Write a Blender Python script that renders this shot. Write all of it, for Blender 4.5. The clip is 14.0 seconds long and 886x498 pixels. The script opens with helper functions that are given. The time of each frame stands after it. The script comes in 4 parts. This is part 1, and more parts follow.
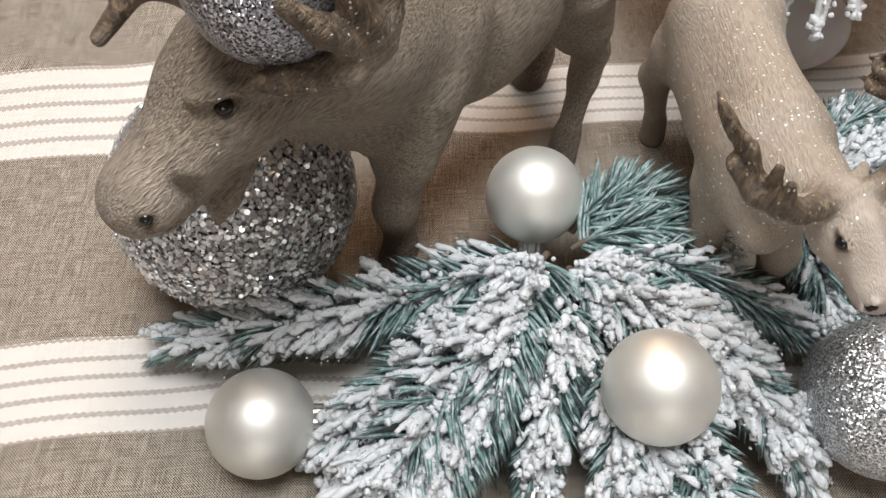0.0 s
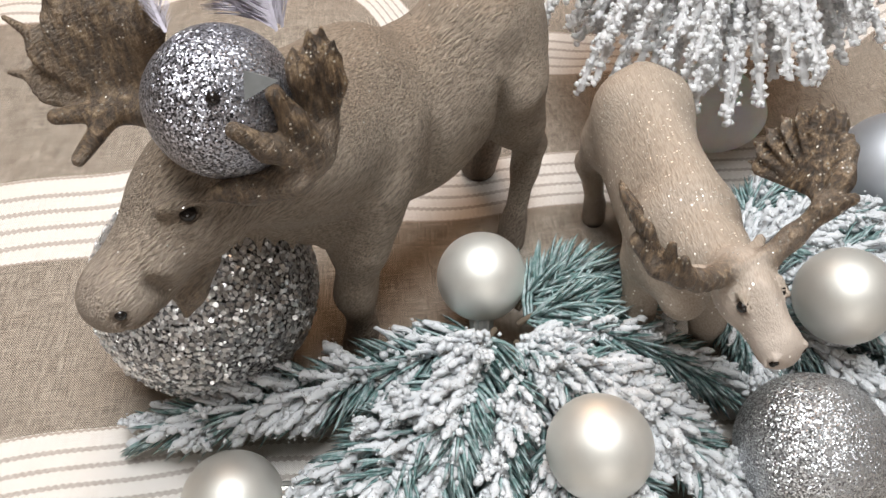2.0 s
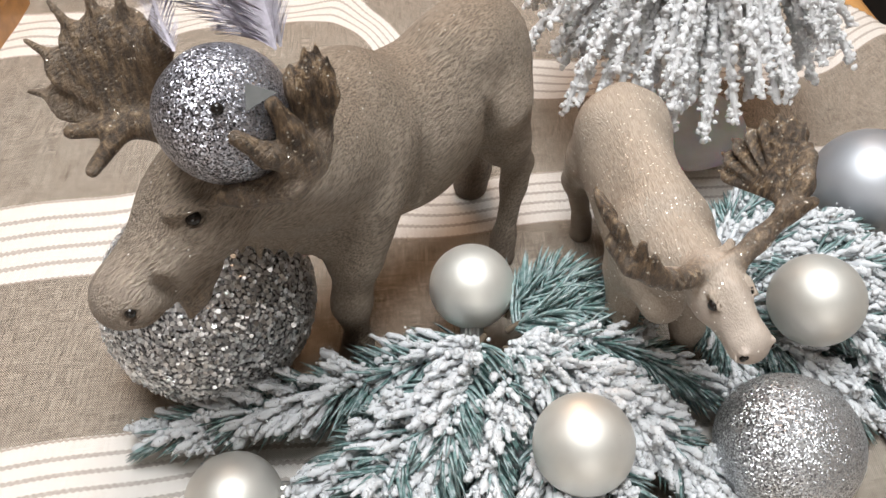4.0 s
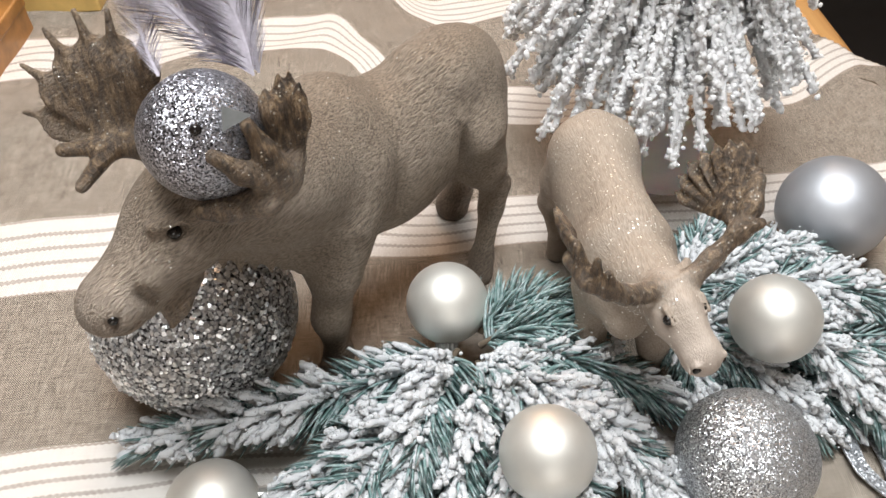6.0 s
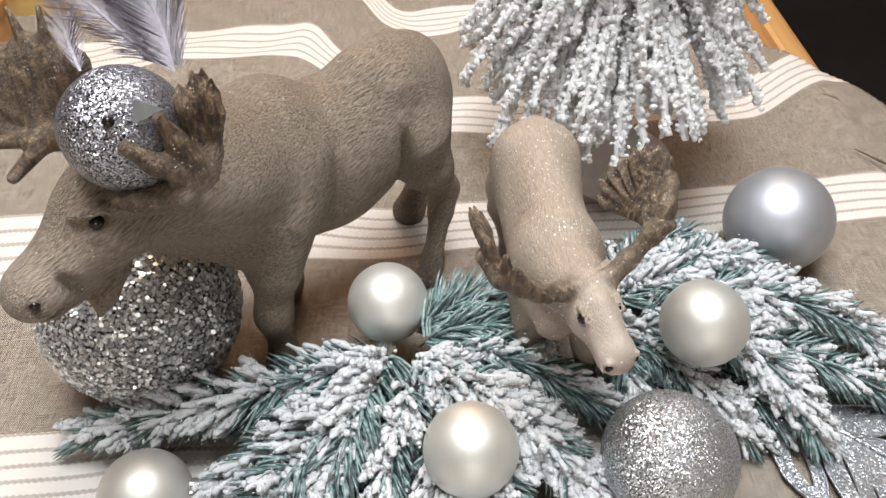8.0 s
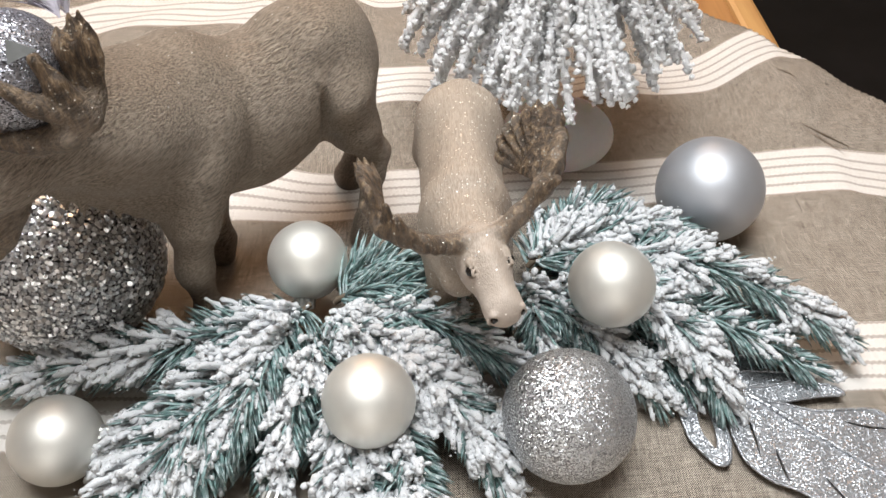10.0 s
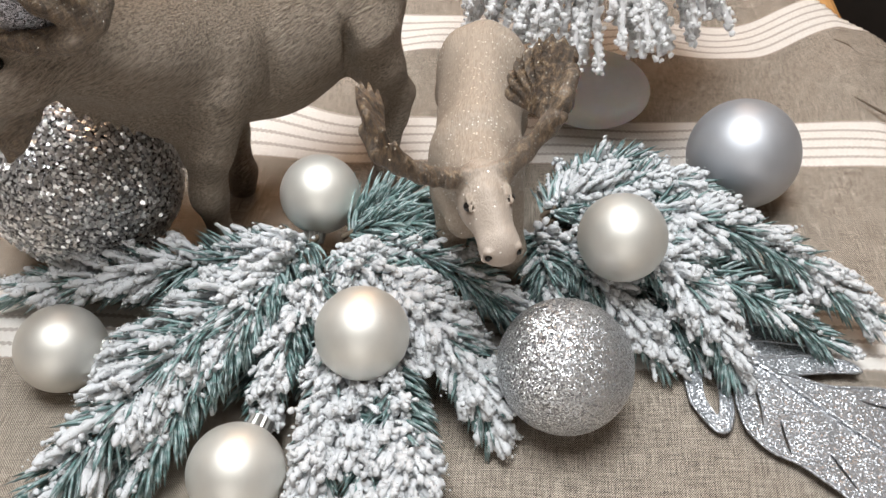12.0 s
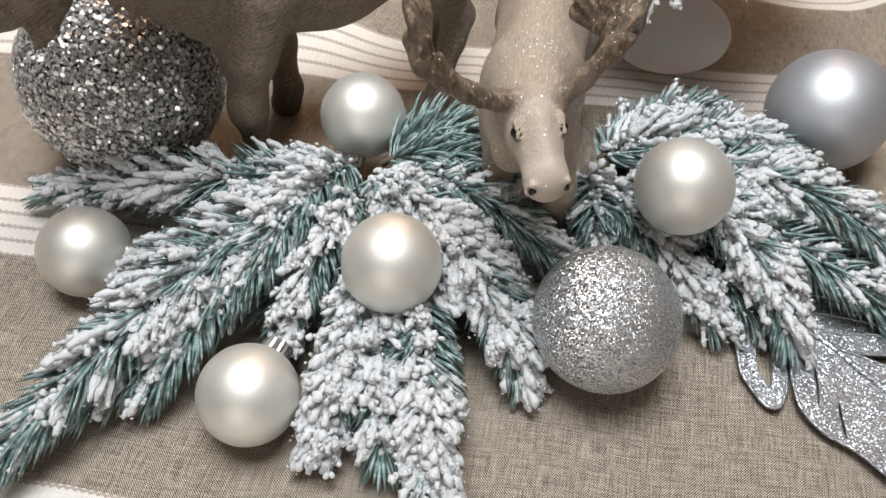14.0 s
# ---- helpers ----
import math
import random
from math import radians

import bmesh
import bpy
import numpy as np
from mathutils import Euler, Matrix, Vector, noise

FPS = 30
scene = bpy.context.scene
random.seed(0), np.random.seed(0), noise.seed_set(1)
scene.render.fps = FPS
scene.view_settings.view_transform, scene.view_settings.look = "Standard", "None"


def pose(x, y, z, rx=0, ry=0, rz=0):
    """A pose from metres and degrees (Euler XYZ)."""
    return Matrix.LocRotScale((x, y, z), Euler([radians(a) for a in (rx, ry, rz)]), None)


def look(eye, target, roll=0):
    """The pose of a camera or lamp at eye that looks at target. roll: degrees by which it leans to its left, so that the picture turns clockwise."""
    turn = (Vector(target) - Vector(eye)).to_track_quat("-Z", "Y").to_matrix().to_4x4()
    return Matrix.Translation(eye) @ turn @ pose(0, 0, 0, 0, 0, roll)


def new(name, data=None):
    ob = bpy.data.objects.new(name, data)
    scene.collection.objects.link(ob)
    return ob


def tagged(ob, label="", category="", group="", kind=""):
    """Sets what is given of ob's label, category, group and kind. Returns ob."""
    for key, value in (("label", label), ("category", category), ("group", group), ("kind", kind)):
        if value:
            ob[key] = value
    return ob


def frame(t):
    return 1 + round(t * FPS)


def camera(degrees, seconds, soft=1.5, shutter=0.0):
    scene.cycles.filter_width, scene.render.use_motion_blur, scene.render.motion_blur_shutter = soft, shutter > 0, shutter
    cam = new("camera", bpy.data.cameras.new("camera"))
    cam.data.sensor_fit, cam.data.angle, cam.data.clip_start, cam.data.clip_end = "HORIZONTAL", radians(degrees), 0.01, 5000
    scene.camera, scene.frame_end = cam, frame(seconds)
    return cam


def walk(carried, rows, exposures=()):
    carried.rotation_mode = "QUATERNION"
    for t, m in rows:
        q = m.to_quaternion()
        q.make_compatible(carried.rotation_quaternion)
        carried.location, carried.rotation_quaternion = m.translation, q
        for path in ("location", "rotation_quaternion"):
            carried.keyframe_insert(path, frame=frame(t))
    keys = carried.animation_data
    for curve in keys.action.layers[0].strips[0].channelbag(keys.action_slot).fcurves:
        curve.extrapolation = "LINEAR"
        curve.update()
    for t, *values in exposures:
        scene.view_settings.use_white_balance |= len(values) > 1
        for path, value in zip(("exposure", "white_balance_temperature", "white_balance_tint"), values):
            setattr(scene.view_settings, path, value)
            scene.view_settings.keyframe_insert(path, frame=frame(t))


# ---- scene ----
cam = camera(58.7, 14.0)
METRES, EYE, TILT, LEAN, TURN = 0.2205, 0.2974, -55.4, 0.0, 0.0
ROWS = [
    (0.0, 0.0, 0.0, 0.0, 0.0, 0.0, -0.0),
    (0.5, 0.0205, -0.0265, 0.0062, -0.4, 1.54, 0.74),
    (1.0, 0.0282, -0.0606, 0.0104, -0.63, 3.32, 1.42),
    (1.5, 0.0494, -0.0962, 0.0076, -0.78, 4.95, 2.15),
    (2.0, 0.0628, -0.1306, -0.0082, -0.82, 6.03, 2.75),
    (2.5, 0.0739, -0.1558, -0.026, -0.83, 6.7, 3.06),
    (3.0, 0.0752, -0.1754, -0.0413, -0.78, 7.36, 3.15),
    (5.5, 0.1133, -0.2524, -0.0861, -0.48, 9.83, 3.08),
    (6.0, 0.1325, -0.2734, -0.0936, -0.62, 10.29, 2.62),
    (6.5, 0.1518, -0.288, -0.1099, -0.6, 10.67, 2.47),
    (7.0, 0.1794, -0.3015, -0.1259, -0.51, 10.95, 2.26),
    (7.5, 0.2271, -0.3064, -0.1266, -0.37, 11.2, 1.95),
    (8.0, 0.2807, -0.305, -0.1358, -0.23, 11.38, 1.44),
    (8.5, 0.3356, -0.2948, -0.1558, -0.16, 11.33, 1.2),
    (9.0, 0.394, -0.2955, -0.1691, -0.16, 11.05, 0.97),
    (11.5, 0.5828, -0.3058, -0.2598, 2.79, 9.29, -2.89),
    (12.0, 0.5949, -0.2731, -0.2644, 3.76, 8.47, -4.68),
    (12.5, 0.5956, -0.2348, -0.2734, 4.84, 7.05, -6.73),
    (13.0, 0.5977, -0.2022, -0.2863, 5.93, 6.02, -8.35),
    (13.5, 0.6079, -0.1907, -0.2981, 6.31, 5.26, -9.27),
    (14.0, 0.6177, -0.1569, -0.2875, 7.13, 4.72, -10.22),
]
walk(cam, [(t, pose(0, 0, EYE, TILT, LEAN, TURN) @ pose(METRES * x, METRES * y, METRES * z, 90 + pitch, roll, yaw)) for t, x, y, z, yaw, pitch, roll in ROWS],
     exposures=((0.0, -0.10), (3.0, 0.04), (9.0, 0.07), (11.5, 0.02), (14.0, -0.12)))

# ---- world and lights ----
world = bpy.data.worlds.new("room_world")
scene.world = world
world.use_nodes = True
world.node_tree.nodes["Background"].inputs["Color"].default_value = (1.0, 0.74, 0.52, 1)
world.node_tree.nodes["Background"].inputs["Strength"].default_value = 0.045


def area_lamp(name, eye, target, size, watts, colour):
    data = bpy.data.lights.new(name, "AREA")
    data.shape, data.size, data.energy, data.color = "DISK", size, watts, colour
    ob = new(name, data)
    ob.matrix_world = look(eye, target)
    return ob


area_lamp("ceiling_light", (0.03, 0.20, 1.12), (0.03, 0.27, 0), 0.66, 18.5, (0.965, 0.985, 1.0))
area_lamp("second_ceiling_light", (-0.05, 1.75, 1.25), (0.05, 0.25, 0), 0.9, 14, (1.0, 0.62, 0.38))
# fill lamp added at the front; no such source is known
area_lamp("front_fill_light", (0.15, -1.93, 0.50), (0.0, 0.2, 0.10), 1.15, 9.0, (1.0, 0.96, 0.92))

# ---- helpers of this scene ----


def build(name, verts, faces, mats=(), parent=None, smooth=True, label=""):
    """One mesh object from vertices and faces (arrays or lists)."""
    me = bpy.data.meshes.new(name)
    verts = np.asarray(verts, dtype=np.float32)
    if isinstance(faces, np.ndarray):
        n, k = faces.shape
        me.vertices.add(len(verts))
        me.vertices.foreach_set("co", verts.ravel())
        me.loops.add(n * k)
        me.loops.foreach_set("vertex_index", faces.astype(np.int32).ravel())
        me.polygons.add(n)
        me.polygons.foreach_set("loop_start", np.arange(0, n * k, k, dtype=np.int32))
        me.update(calc_edges=True)
        me.validate()
    else:
        me.from_pydata([tuple(v) for v in verts], [], faces)
    me.polygons.foreach_set("use_smooth", np.full(len(me.polygons), smooth))
    for m in mats if isinstance(mats, (list, tuple)) else (mats,):
        me.materials.append(m)
    ob = new(name, me)
    if parent is not None:
        ob.parent = parent
    if label:
        ob["label"] = label
    return ob


def part(name, bm, material, parent, label="", smooth=False):
    me = bpy.data.meshes.new(name)
    bm.normal_update()
    bm.to_mesh(me)
    bm.free()
    me.polygons.foreach_set("use_smooth", np.full(len(me.polygons), smooth))
    me.materials.append(material)
    ob = new(name, me)
    ob.parent = parent
    if label:
        ob["label"] = label
    return ob


def box(bm, x0, y0, z0, x1, y1, z1, bevel=0.0):
    made = bmesh.ops.create_cube(bm, size=1)["verts"]
    bmesh.ops.scale(bm, vec=(x1 - x0, y1 - y0, z1 - z0), verts=made)
    bmesh.ops.translate(bm, vec=((x0 + x1) / 2, (y0 + y1) / 2, (z0 + z1) / 2), verts=made)
    if bevel:
        bmesh.ops.bevel(bm, geom=list({e for v in made for e in v.link_edges}), offset=bevel, segments=2, profile=0.5, affect="EDGES")
    return bm


def soft(x, a, b):
    t = np.clip((x - a) / (b - a), 0, 1)
    return t * t * (3 - 2 * t)


# ---- materials ----


class Nodes:
    """A small writer of node materials."""

    def __init__(self, name):
        self.mat = bpy.data.materials.new(name)
        self.mat.use_nodes = True
        self.tree = self.mat.node_tree
        self.bsdf = self.tree.nodes["Principled BSDF"]
        self.coord = None

    def node(self, kind, **values):
        n = self.tree.nodes.new(kind)
        for key, value in values.items():
            n.inputs[key].default_value = value
        return n

    def link(self, a, b):
        self.tree.links.new(a, b)

    def put(self, socket, value):
        if isinstance(value, bpy.types.NodeSocket):
            self.link(value, socket)
        else:
            socket.default_value = value

    def where(self, kind="Object"):
        if self.coord is None:
            self.coord = self.tree.nodes.new("ShaderNodeTexCoord")
        return self.coord.outputs[kind]

    def mapped(self, scale=(1, 1, 1), turn=(0, 0, 0), kind="Object"):
        m = self.tree.nodes.new("ShaderNodeMapping")
        m.inputs["Scale"].default_value = scale
        m.inputs["Rotation"].default_value = turn
        if any(turn):
            m.inputs["Rotation"].default_value = (0, 0, 0)
            first = self.tree.nodes.new("ShaderNodeMapping")
            first.inputs["Rotation"].default_value = turn
            self.link(self.where(kind), first.inputs["Vector"])
            self.link(first.outputs["Vector"], m.inputs["Vector"])
        else:
            self.link(self.where(kind), m.inputs["Vector"])
        return m.outputs["Vector"]

    def noise(self, scale, detail=3.0, rough=0.6, vector=None):
        n = self.node("ShaderNodeTexNoise", Scale=scale, Detail=detail, Roughness=rough)
        self.link(vector or self.where(), n.inputs["Vector"])
        return n.outputs["Fac"]

    def cells(self, scale, vector=None):
        n = self.node("ShaderNodeTexVoronoi", Scale=scale)
        self.link(vector or self.where(), n.inputs["Vector"])
        return n

    def maths(self, op, a, b=0.0, c=0.0):
        n = self.tree.nodes.new("ShaderNodeMath")
        n.operation = op
        for s, v in zip(n.inputs, (a, b, c)):
            self.put(s, v)
        return n.outputs[0]

    def ramp(self, fac, *stops):
        n = self.tree.nodes.new("ShaderNodeValToRGB")
        while len(n.color_ramp.elements) < len(stops):
            n.color_ramp.elements.new(0.5)
        for e, (p, c) in zip(n.color_ramp.elements, stops):
            e.position = p
            e.color = (*c, 1) if len(c) == 3 else c
        self.link(fac, n.inputs["Fac"])
        return n.outputs["Color"]

    def mix(self, fac, a, b):
        n = self.tree.nodes.new("ShaderNodeMix")
        n.data_type = "RGBA"
        self.put(n.inputs["Factor"], fac)
        for key, v in (("A", a), ("B", b)):
            sock = [s for s in n.inputs if s.name == key and s.type == "RGBA"][0]
            self.put(sock, (*v, 1) if isinstance(v, tuple) and len(v) == 3 else v)
        return [s for s in n.outputs if s.type == "RGBA"][0]

    def attr(self, name):
        n = self.tree.nodes.new("ShaderNodeAttribute")
        n.attribute_name = name
        return n.outputs["Fac"]

    def bump(self, height, strength, distance, normal=None):
        n = self.node("ShaderNodeBump", Strength=strength, Distance=distance)
        self.link(height, n.inputs["Height"])
        if normal is not None:
            self.link(normal, n.inputs["Normal"])
        return n.outputs["Normal"]

    def glints(self, scale, amount):
        """A normal that leans another way in every small cell, as on glitter."""
        c = self.cells(scale)
        g = self.tree.nodes.new("ShaderNodeNewGeometry")
        sub = self.tree.nodes.new("ShaderNodeVectorMath")
        sub.operation = "SUBTRACT"
        self.link(c.outputs["Color"], sub.inputs[0])
        sub.inputs[1].default_value = (0.5, 0.5, 0.5)
        mad = self.tree.nodes.new("ShaderNodeVectorMath")
        mad.operation = "MULTIPLY_ADD"
        self.link(sub.outputs[0], mad.inputs[0])
        mad.inputs[1].default_value = (amount,) * 3
        self.link(g.outputs["Normal"], mad.inputs[2])
        nrm = self.tree.nodes.new("ShaderNodeVectorMath")
        nrm.operation = "NORMALIZE"
        self.link(mad.outputs[0], nrm.inputs[0])
        return nrm.outputs[0], c

    def set(self, **values):
        for key, value in values.items():
            sock = self.bsdf.inputs[key.replace("_", " ")]
            if isinstance(value, tuple) and len(value) == 3 and sock.type == "RGBA":
                value = (*value, 1)
            self.put(sock, value)
        return self.mat


def plain_material(name, colour, rough=0.5, metal=0.0, vary=0.15, scale=200.0):
    n = Nodes(name)
    dark = tuple(c * (1 - vary) for c in colour)
    light = tuple(min(1, c * (1 + vary)) for c in colour)
    f = n.noise(scale)
    return n.set(Base_Color=n.ramp(f, (0.3, dark), (0.7, light)), Roughness=rough, Metallic=metal,
                 Normal=n.bump(f, 0.15, 0.0006))


def satin_ball(name, colour, metal, rough):
    n = Nodes(name)
    f = n.noise(70, 4)
    fine = n.noise(2600, 2)
    dark = tuple(c * 0.94 for c in colour)
    specks = n.cells(260)
    dust = n.maths("GREATER_THAN", n.maths("SUBTRACT", 0.022, specks.outputs["Distance"]), 0.0)
    col = n.mix(dust, n.ramp(f, (0.35, dark), (0.65, colour)), tuple(c * 0.6 for c in colour))
    return n.set(Base_Color=col, Metallic=metal, Roughness=n.maths("MULTIPLY_ADD", f, 0.08, rough - 0.04),
                 Normal=n.bump(fine, 0.06, 0.0002))


def glitter(name, colour, scale, amount, rough=0.25, metal=0.9, spread=0.5):
    n = Nodes(name)
    normal, c = n.glints(scale, amount)
    sep = n.tree.nodes.new("ShaderNodeSeparateColor")
    n.link(c.outputs["Color"], sep.inputs[0])
    dark = tuple(v * (1 - spread) for v in colour)
    light = tuple(min(1, v * (1 + spread)) for v in colour)
    return n.set(Base_Color=n.ramp(sep.outputs[0], (0.1, dark), (0.9, light)), Metallic=metal, Roughness=rough, Normal=normal)


def moose_material(name, dark, light, turn, flecks, fur_relief=0.75, fleck_scale=1000):
    n = Nodes(name)
    coarse = n.noise(1, 2.5, 0.55, n.mapped((210, 1650, 1300), (0, 0.4, turn)))
    fine = n.noise(1, 2.0, 0.6, n.mapped((380, 3000, 2400), (0, 0.4, turn + 0.25)))
    raw = n.maths("ADD", n.maths("MULTIPLY", coarse, 0.64), n.maths("MULTIPLY", fine, 0.36))
    streak = n.maths("MULTIPLY_ADD", n.maths("SUBTRACT", raw, 0.5), 3.6, 0.5)
    patch = n.noise(38, 4)
    mid = n.noise(140, 3)
    fur = n.mix(n.maths("MULTIPLY", n.maths("MULTIPLY_ADD", n.maths("SUBTRACT", patch, 0.5), 2.5, 0.5), 0.4), n.ramp(streak, (0.1, dark), (0.85, light)), tuple(c * 0.8 for c in light))
    fur = n.mix(n.maths("MULTIPLY", mid, 0.3), fur, tuple(c * 0.8 for c in dark))
    fur = n.mix(n.attr("pale"), fur, n.mix(patch, tuple(c * 0.95 for c in light), (0.66, 0.57, 0.51)))
    grain = n.noise(1, 5, 0.72, n.mapped((430, 430, 110)))
    horn = n.ramp(grain, (0.36, (0.010, 0.006, 0.004)), (0.47, (0.052, 0.031, 0.017)), (0.57, (0.145, 0.092, 0.048)), (0.70, (0.36, 0.265, 0.165)))
    col = n.mix(n.attr("horn"), fur, horn)
    col = n.mix(n.attr("hoof"), col, (0.07, 0.042, 0.028))
    c = n.cells(fleck_scale)
    sep = n.tree.nodes.new("ShaderNodeSeparateColor")
    n.link(c.outputs["Color"], sep.inputs[0])
    zone = n.maths("MULTIPLY", n.attr("sparkle"), n.noise(75, 2))
    pick = n.maths("GREATER_THAN", sep.outputs[0], n.maths("SUBTRACT", 1.0, n.maths("MULTIPLY", zone, flecks)))
    near = n.maths("LESS_THAN", c.outputs["Distance"], 0.36)
    fleck = n.maths("MULTIPLY", pick, near)
    col = n.mix(fleck, col, n.mix(n.attr("horn"), (0.95, 0.92, 0.86), (0.88, 0.80, 0.66)))
    height = n.maths("MULTIPLY_ADD", n.maths("MULTIPLY", streak, fur_relief), n.maths("SUBTRACT", 1.0, n.attr("horn")), n.maths("MULTIPLY", n.maths("MULTIPLY", grain, 2.2), n.attr("horn")))
    return n.set(Base_Color=col, Roughness=n.maths("MULTIPLY_ADD", n.attr("horn"), -0.12, n.maths("MULTIPLY_ADD", fleck, -0.30, 0.58)), Metallic=n.maths("MULTIPLY", fleck, 0.7),
                 Normal=n.bump(n.maths("MULTIPLY", n.maths("MULTIPLY_ADD", mid, 0.8, height), n.maths("MULTIPLY_ADD", n.attr("pale"), -0.45, 1.0)), 0.85, 0.0012))


def linen_material():
    n = Nodes("linen_cloth")
    sep = n.tree.nodes.new("ShaderNodeSeparateXYZ")
    n.link(n.where("UV"), sep.inputs[0])
    u, v = sep.outputs[0], sep.outputs[1]
    # threads, about 1 mm apart, crossing
    wob = n.noise(140, 2)
    warp = n.maths("SINE", n.maths("MULTIPLY_ADD", wob, 1.6, n.maths("MULTIPLY", u, 2 * math.pi / 0.00105)))
    weft = n.maths("SINE", n.maths("MULTIPLY_ADD", wob, 1.6, n.maths("MULTIPLY", v, 2 * math.pi / 0.00110)))
    check = n.maths("MULTIPLY", warp, weft)
    run_u = n.noise(1, 3, 0.7, n.mapped((70, 1500, 1), kind="UV"))
    run_v = n.noise(1, 3, 0.7, n.mapped((1500, 70, 1), kind="UV"))
    run = n.maths("ADD", run_u, run_v)
    tone = n.maths("ADD", n.maths("MULTIPLY_ADD", check, 0.75, 0.47), n.maths("MULTIPLY", n.maths("SUBTRACT", run, 1.0), 1.5))
    patch = n.noise(14, 3)
    beige = n.mix(n.maths("MULTIPLY", patch, 0.15), n.ramp(tone, (0.15, (0.045, 0.036, 0.028)), (0.5, (0.235, 0.195, 0.158)), (0.85, (0.64, 0.565, 0.475))), (0.31, 0.26, 0.21))
    white = n.ramp(tone, (0.1, (0.66, 0.62, 0.57)), (0.7, (0.84, 0.81, 0.77)))
    # bands across the cloth, every 15 cm, with stitched lines in them
    zig = n.maths("PINGPONG", u, 0.0016)
    vv = n.maths("ADD", v, n.maths("MULTIPLY", zig, 0.55))
    b = n.maths("FLOORED_MODULO", n.maths("SUBTRACT", v, 0.1255), 0.15)
    inside = n.maths("LESS_THAN", b, 0.045)
    bz = n.maths("FLOORED_MODULO", n.maths("SUBTRACT", vv, 0.1255), 0.15)
    line = 0.0
    for at, half in ((0.0095, 0.0011), (0.0180, 0.0011), (0.0265, 0.0011), (0.0350, 0.0011)):
        hit_line = n.maths("LESS_THAN", n.maths("ABSOLUTE", n.maths("SUBTRACT", bz, at)), half)
        line = n.maths("ADD", line, hit_line)
    hem = 0.0
    for at in (0.0008, 0.0446):
        hit_hem = n.maths("LESS_THAN", n.maths("ABSOLUTE", n.maths("SUBTRACT", bz, at)), 0.0007)
        hem = n.maths("ADD", hem, hit_hem)
    stitch = n.maths("MULTIPLY", line, n.maths("MULTIPLY_ADD", n.noise(900, 2), 0.9, 0.25))
    col = n.mix(inside, beige, white)
    col = n.mix(n.maths("MINIMUM", stitch, 0.85), col, (0.36, 0.31, 0.27))
    col = n.mix(n.maths("MULTIPLY", hem, 0.7), col, (0.30, 0.23, 0.18))
    height = n.maths("ADD", n.maths("MULTIPLY", n.maths("ABSOLUTE", check), 0.6), n.maths("MULTIPLY", run, 0.5))
    return n.set(Base_Color=col, Roughness=0.92, Normal=n.bump(height, 0.5, 0.0006))


def wood_material(name, dark, light, turn=0.0):
    n = Nodes(name)
    rings = n.noise(1, 5, 0.6, n.mapped((40, 3, 40), (0, 0, turn)))
    fine = n.noise(1, 4, 0.7, n.mapped((700, 14, 700), (0, 0, turn)))
    col = n.mix(n.maths("MULTIPLY", fine, 0.5), n.ramp(rings, (0.35, dark), (0.62, light)), tuple(c * 0.7 for c in dark))
    return n.set(Base_Color=col, Roughness=0.42, Normal=n.bump(fine, 0.12, 0.0006))


def needle_material():
    n = Nodes("needle_green")
    g = n.tree.nodes.new("ShaderNodeNewGeometry")
    r = g.outputs["Random Per Island"]
    col = n.ramp(r, (0.0, (0.07, 0.145, 0.135)), (0.5, (0.14, 0.245, 0.235)), (1.0, (0.24, 0.35, 0.34)))
    frost = n.noise(330, 3)
    col = n.mix(n.ramp(frost, (0.42, (0, 0, 0)), (0.66, (0.7, 0.7, 0.7))), col, (0.55, 0.62, 0.64))
    return n.set(Base_Color=col, Roughness=0.5)


def snow_material(name, tint, sparkle, through_share, depth=0.003, pass_share=0.0):
    n = Nodes(name)
    f = n.noise(900, 4)
    col = n.ramp(f, (0.25, tuple(c * 0.93 for c in tint)), (0.6, tint))
    normal, c = n.glints(2300, 0.5)
    bumped = n.bump(f, 0.8, 0.0007)
    sep = n.tree.nodes.new("ShaderNodeSeparateColor")
    n.link(c.outputs["Color"], sep.inputs[0])
    pick = n.maths("GREATER_THAN", sep.outputs[1], 1.0 - sparkle)
    n.set(Base_Color=col, Roughness=n.maths("MULTIPLY_ADD", pick, -0.6, 0.8), Metallic=n.maths("MULTIPLY", pick, 0.6), Normal=bumped)
    n.bsdf.inputs["Subsurface Weight"].default_value = through_share
    n.bsdf.inputs["Subsurface Radius"].default_value = (1.0, 1.0, 1.0)
    n.bsdf.inputs["Subsurface Scale"].default_value = depth
    if pass_share:
        # light passes through the thin white plastic
        back = n.node("ShaderNodeBsdfTranslucent", Color=(0.98, 0.98, 0.98, 1))
        both = n.node("ShaderNodeMixShader", Fac=pass_share)
        n.link(n.bsdf.outputs[0], both.inputs[1])
        n.link(back.outputs[0], both.inputs[2])
        n.link(both.outputs[0], n.tree.nodes["Material Output"].inputs["Surface"])
    return n.mat


def frosted_material():
    n = Nodes("frosted_glass")
    f = n.noise(160, 4)
    return n.set(Base_Color=n.ramp(f, (0.3, (0.90, 0.89, 0.89)), (0.7, (0.97, 0.965, 0.96))), Roughness=0.42, Transmission_Weight=0.45, Subsurface_Weight=0.4, Subsurface_Scale=0.01,
                 IOR=1.2, Normal=n.bump(f, 0.3, 0.001))


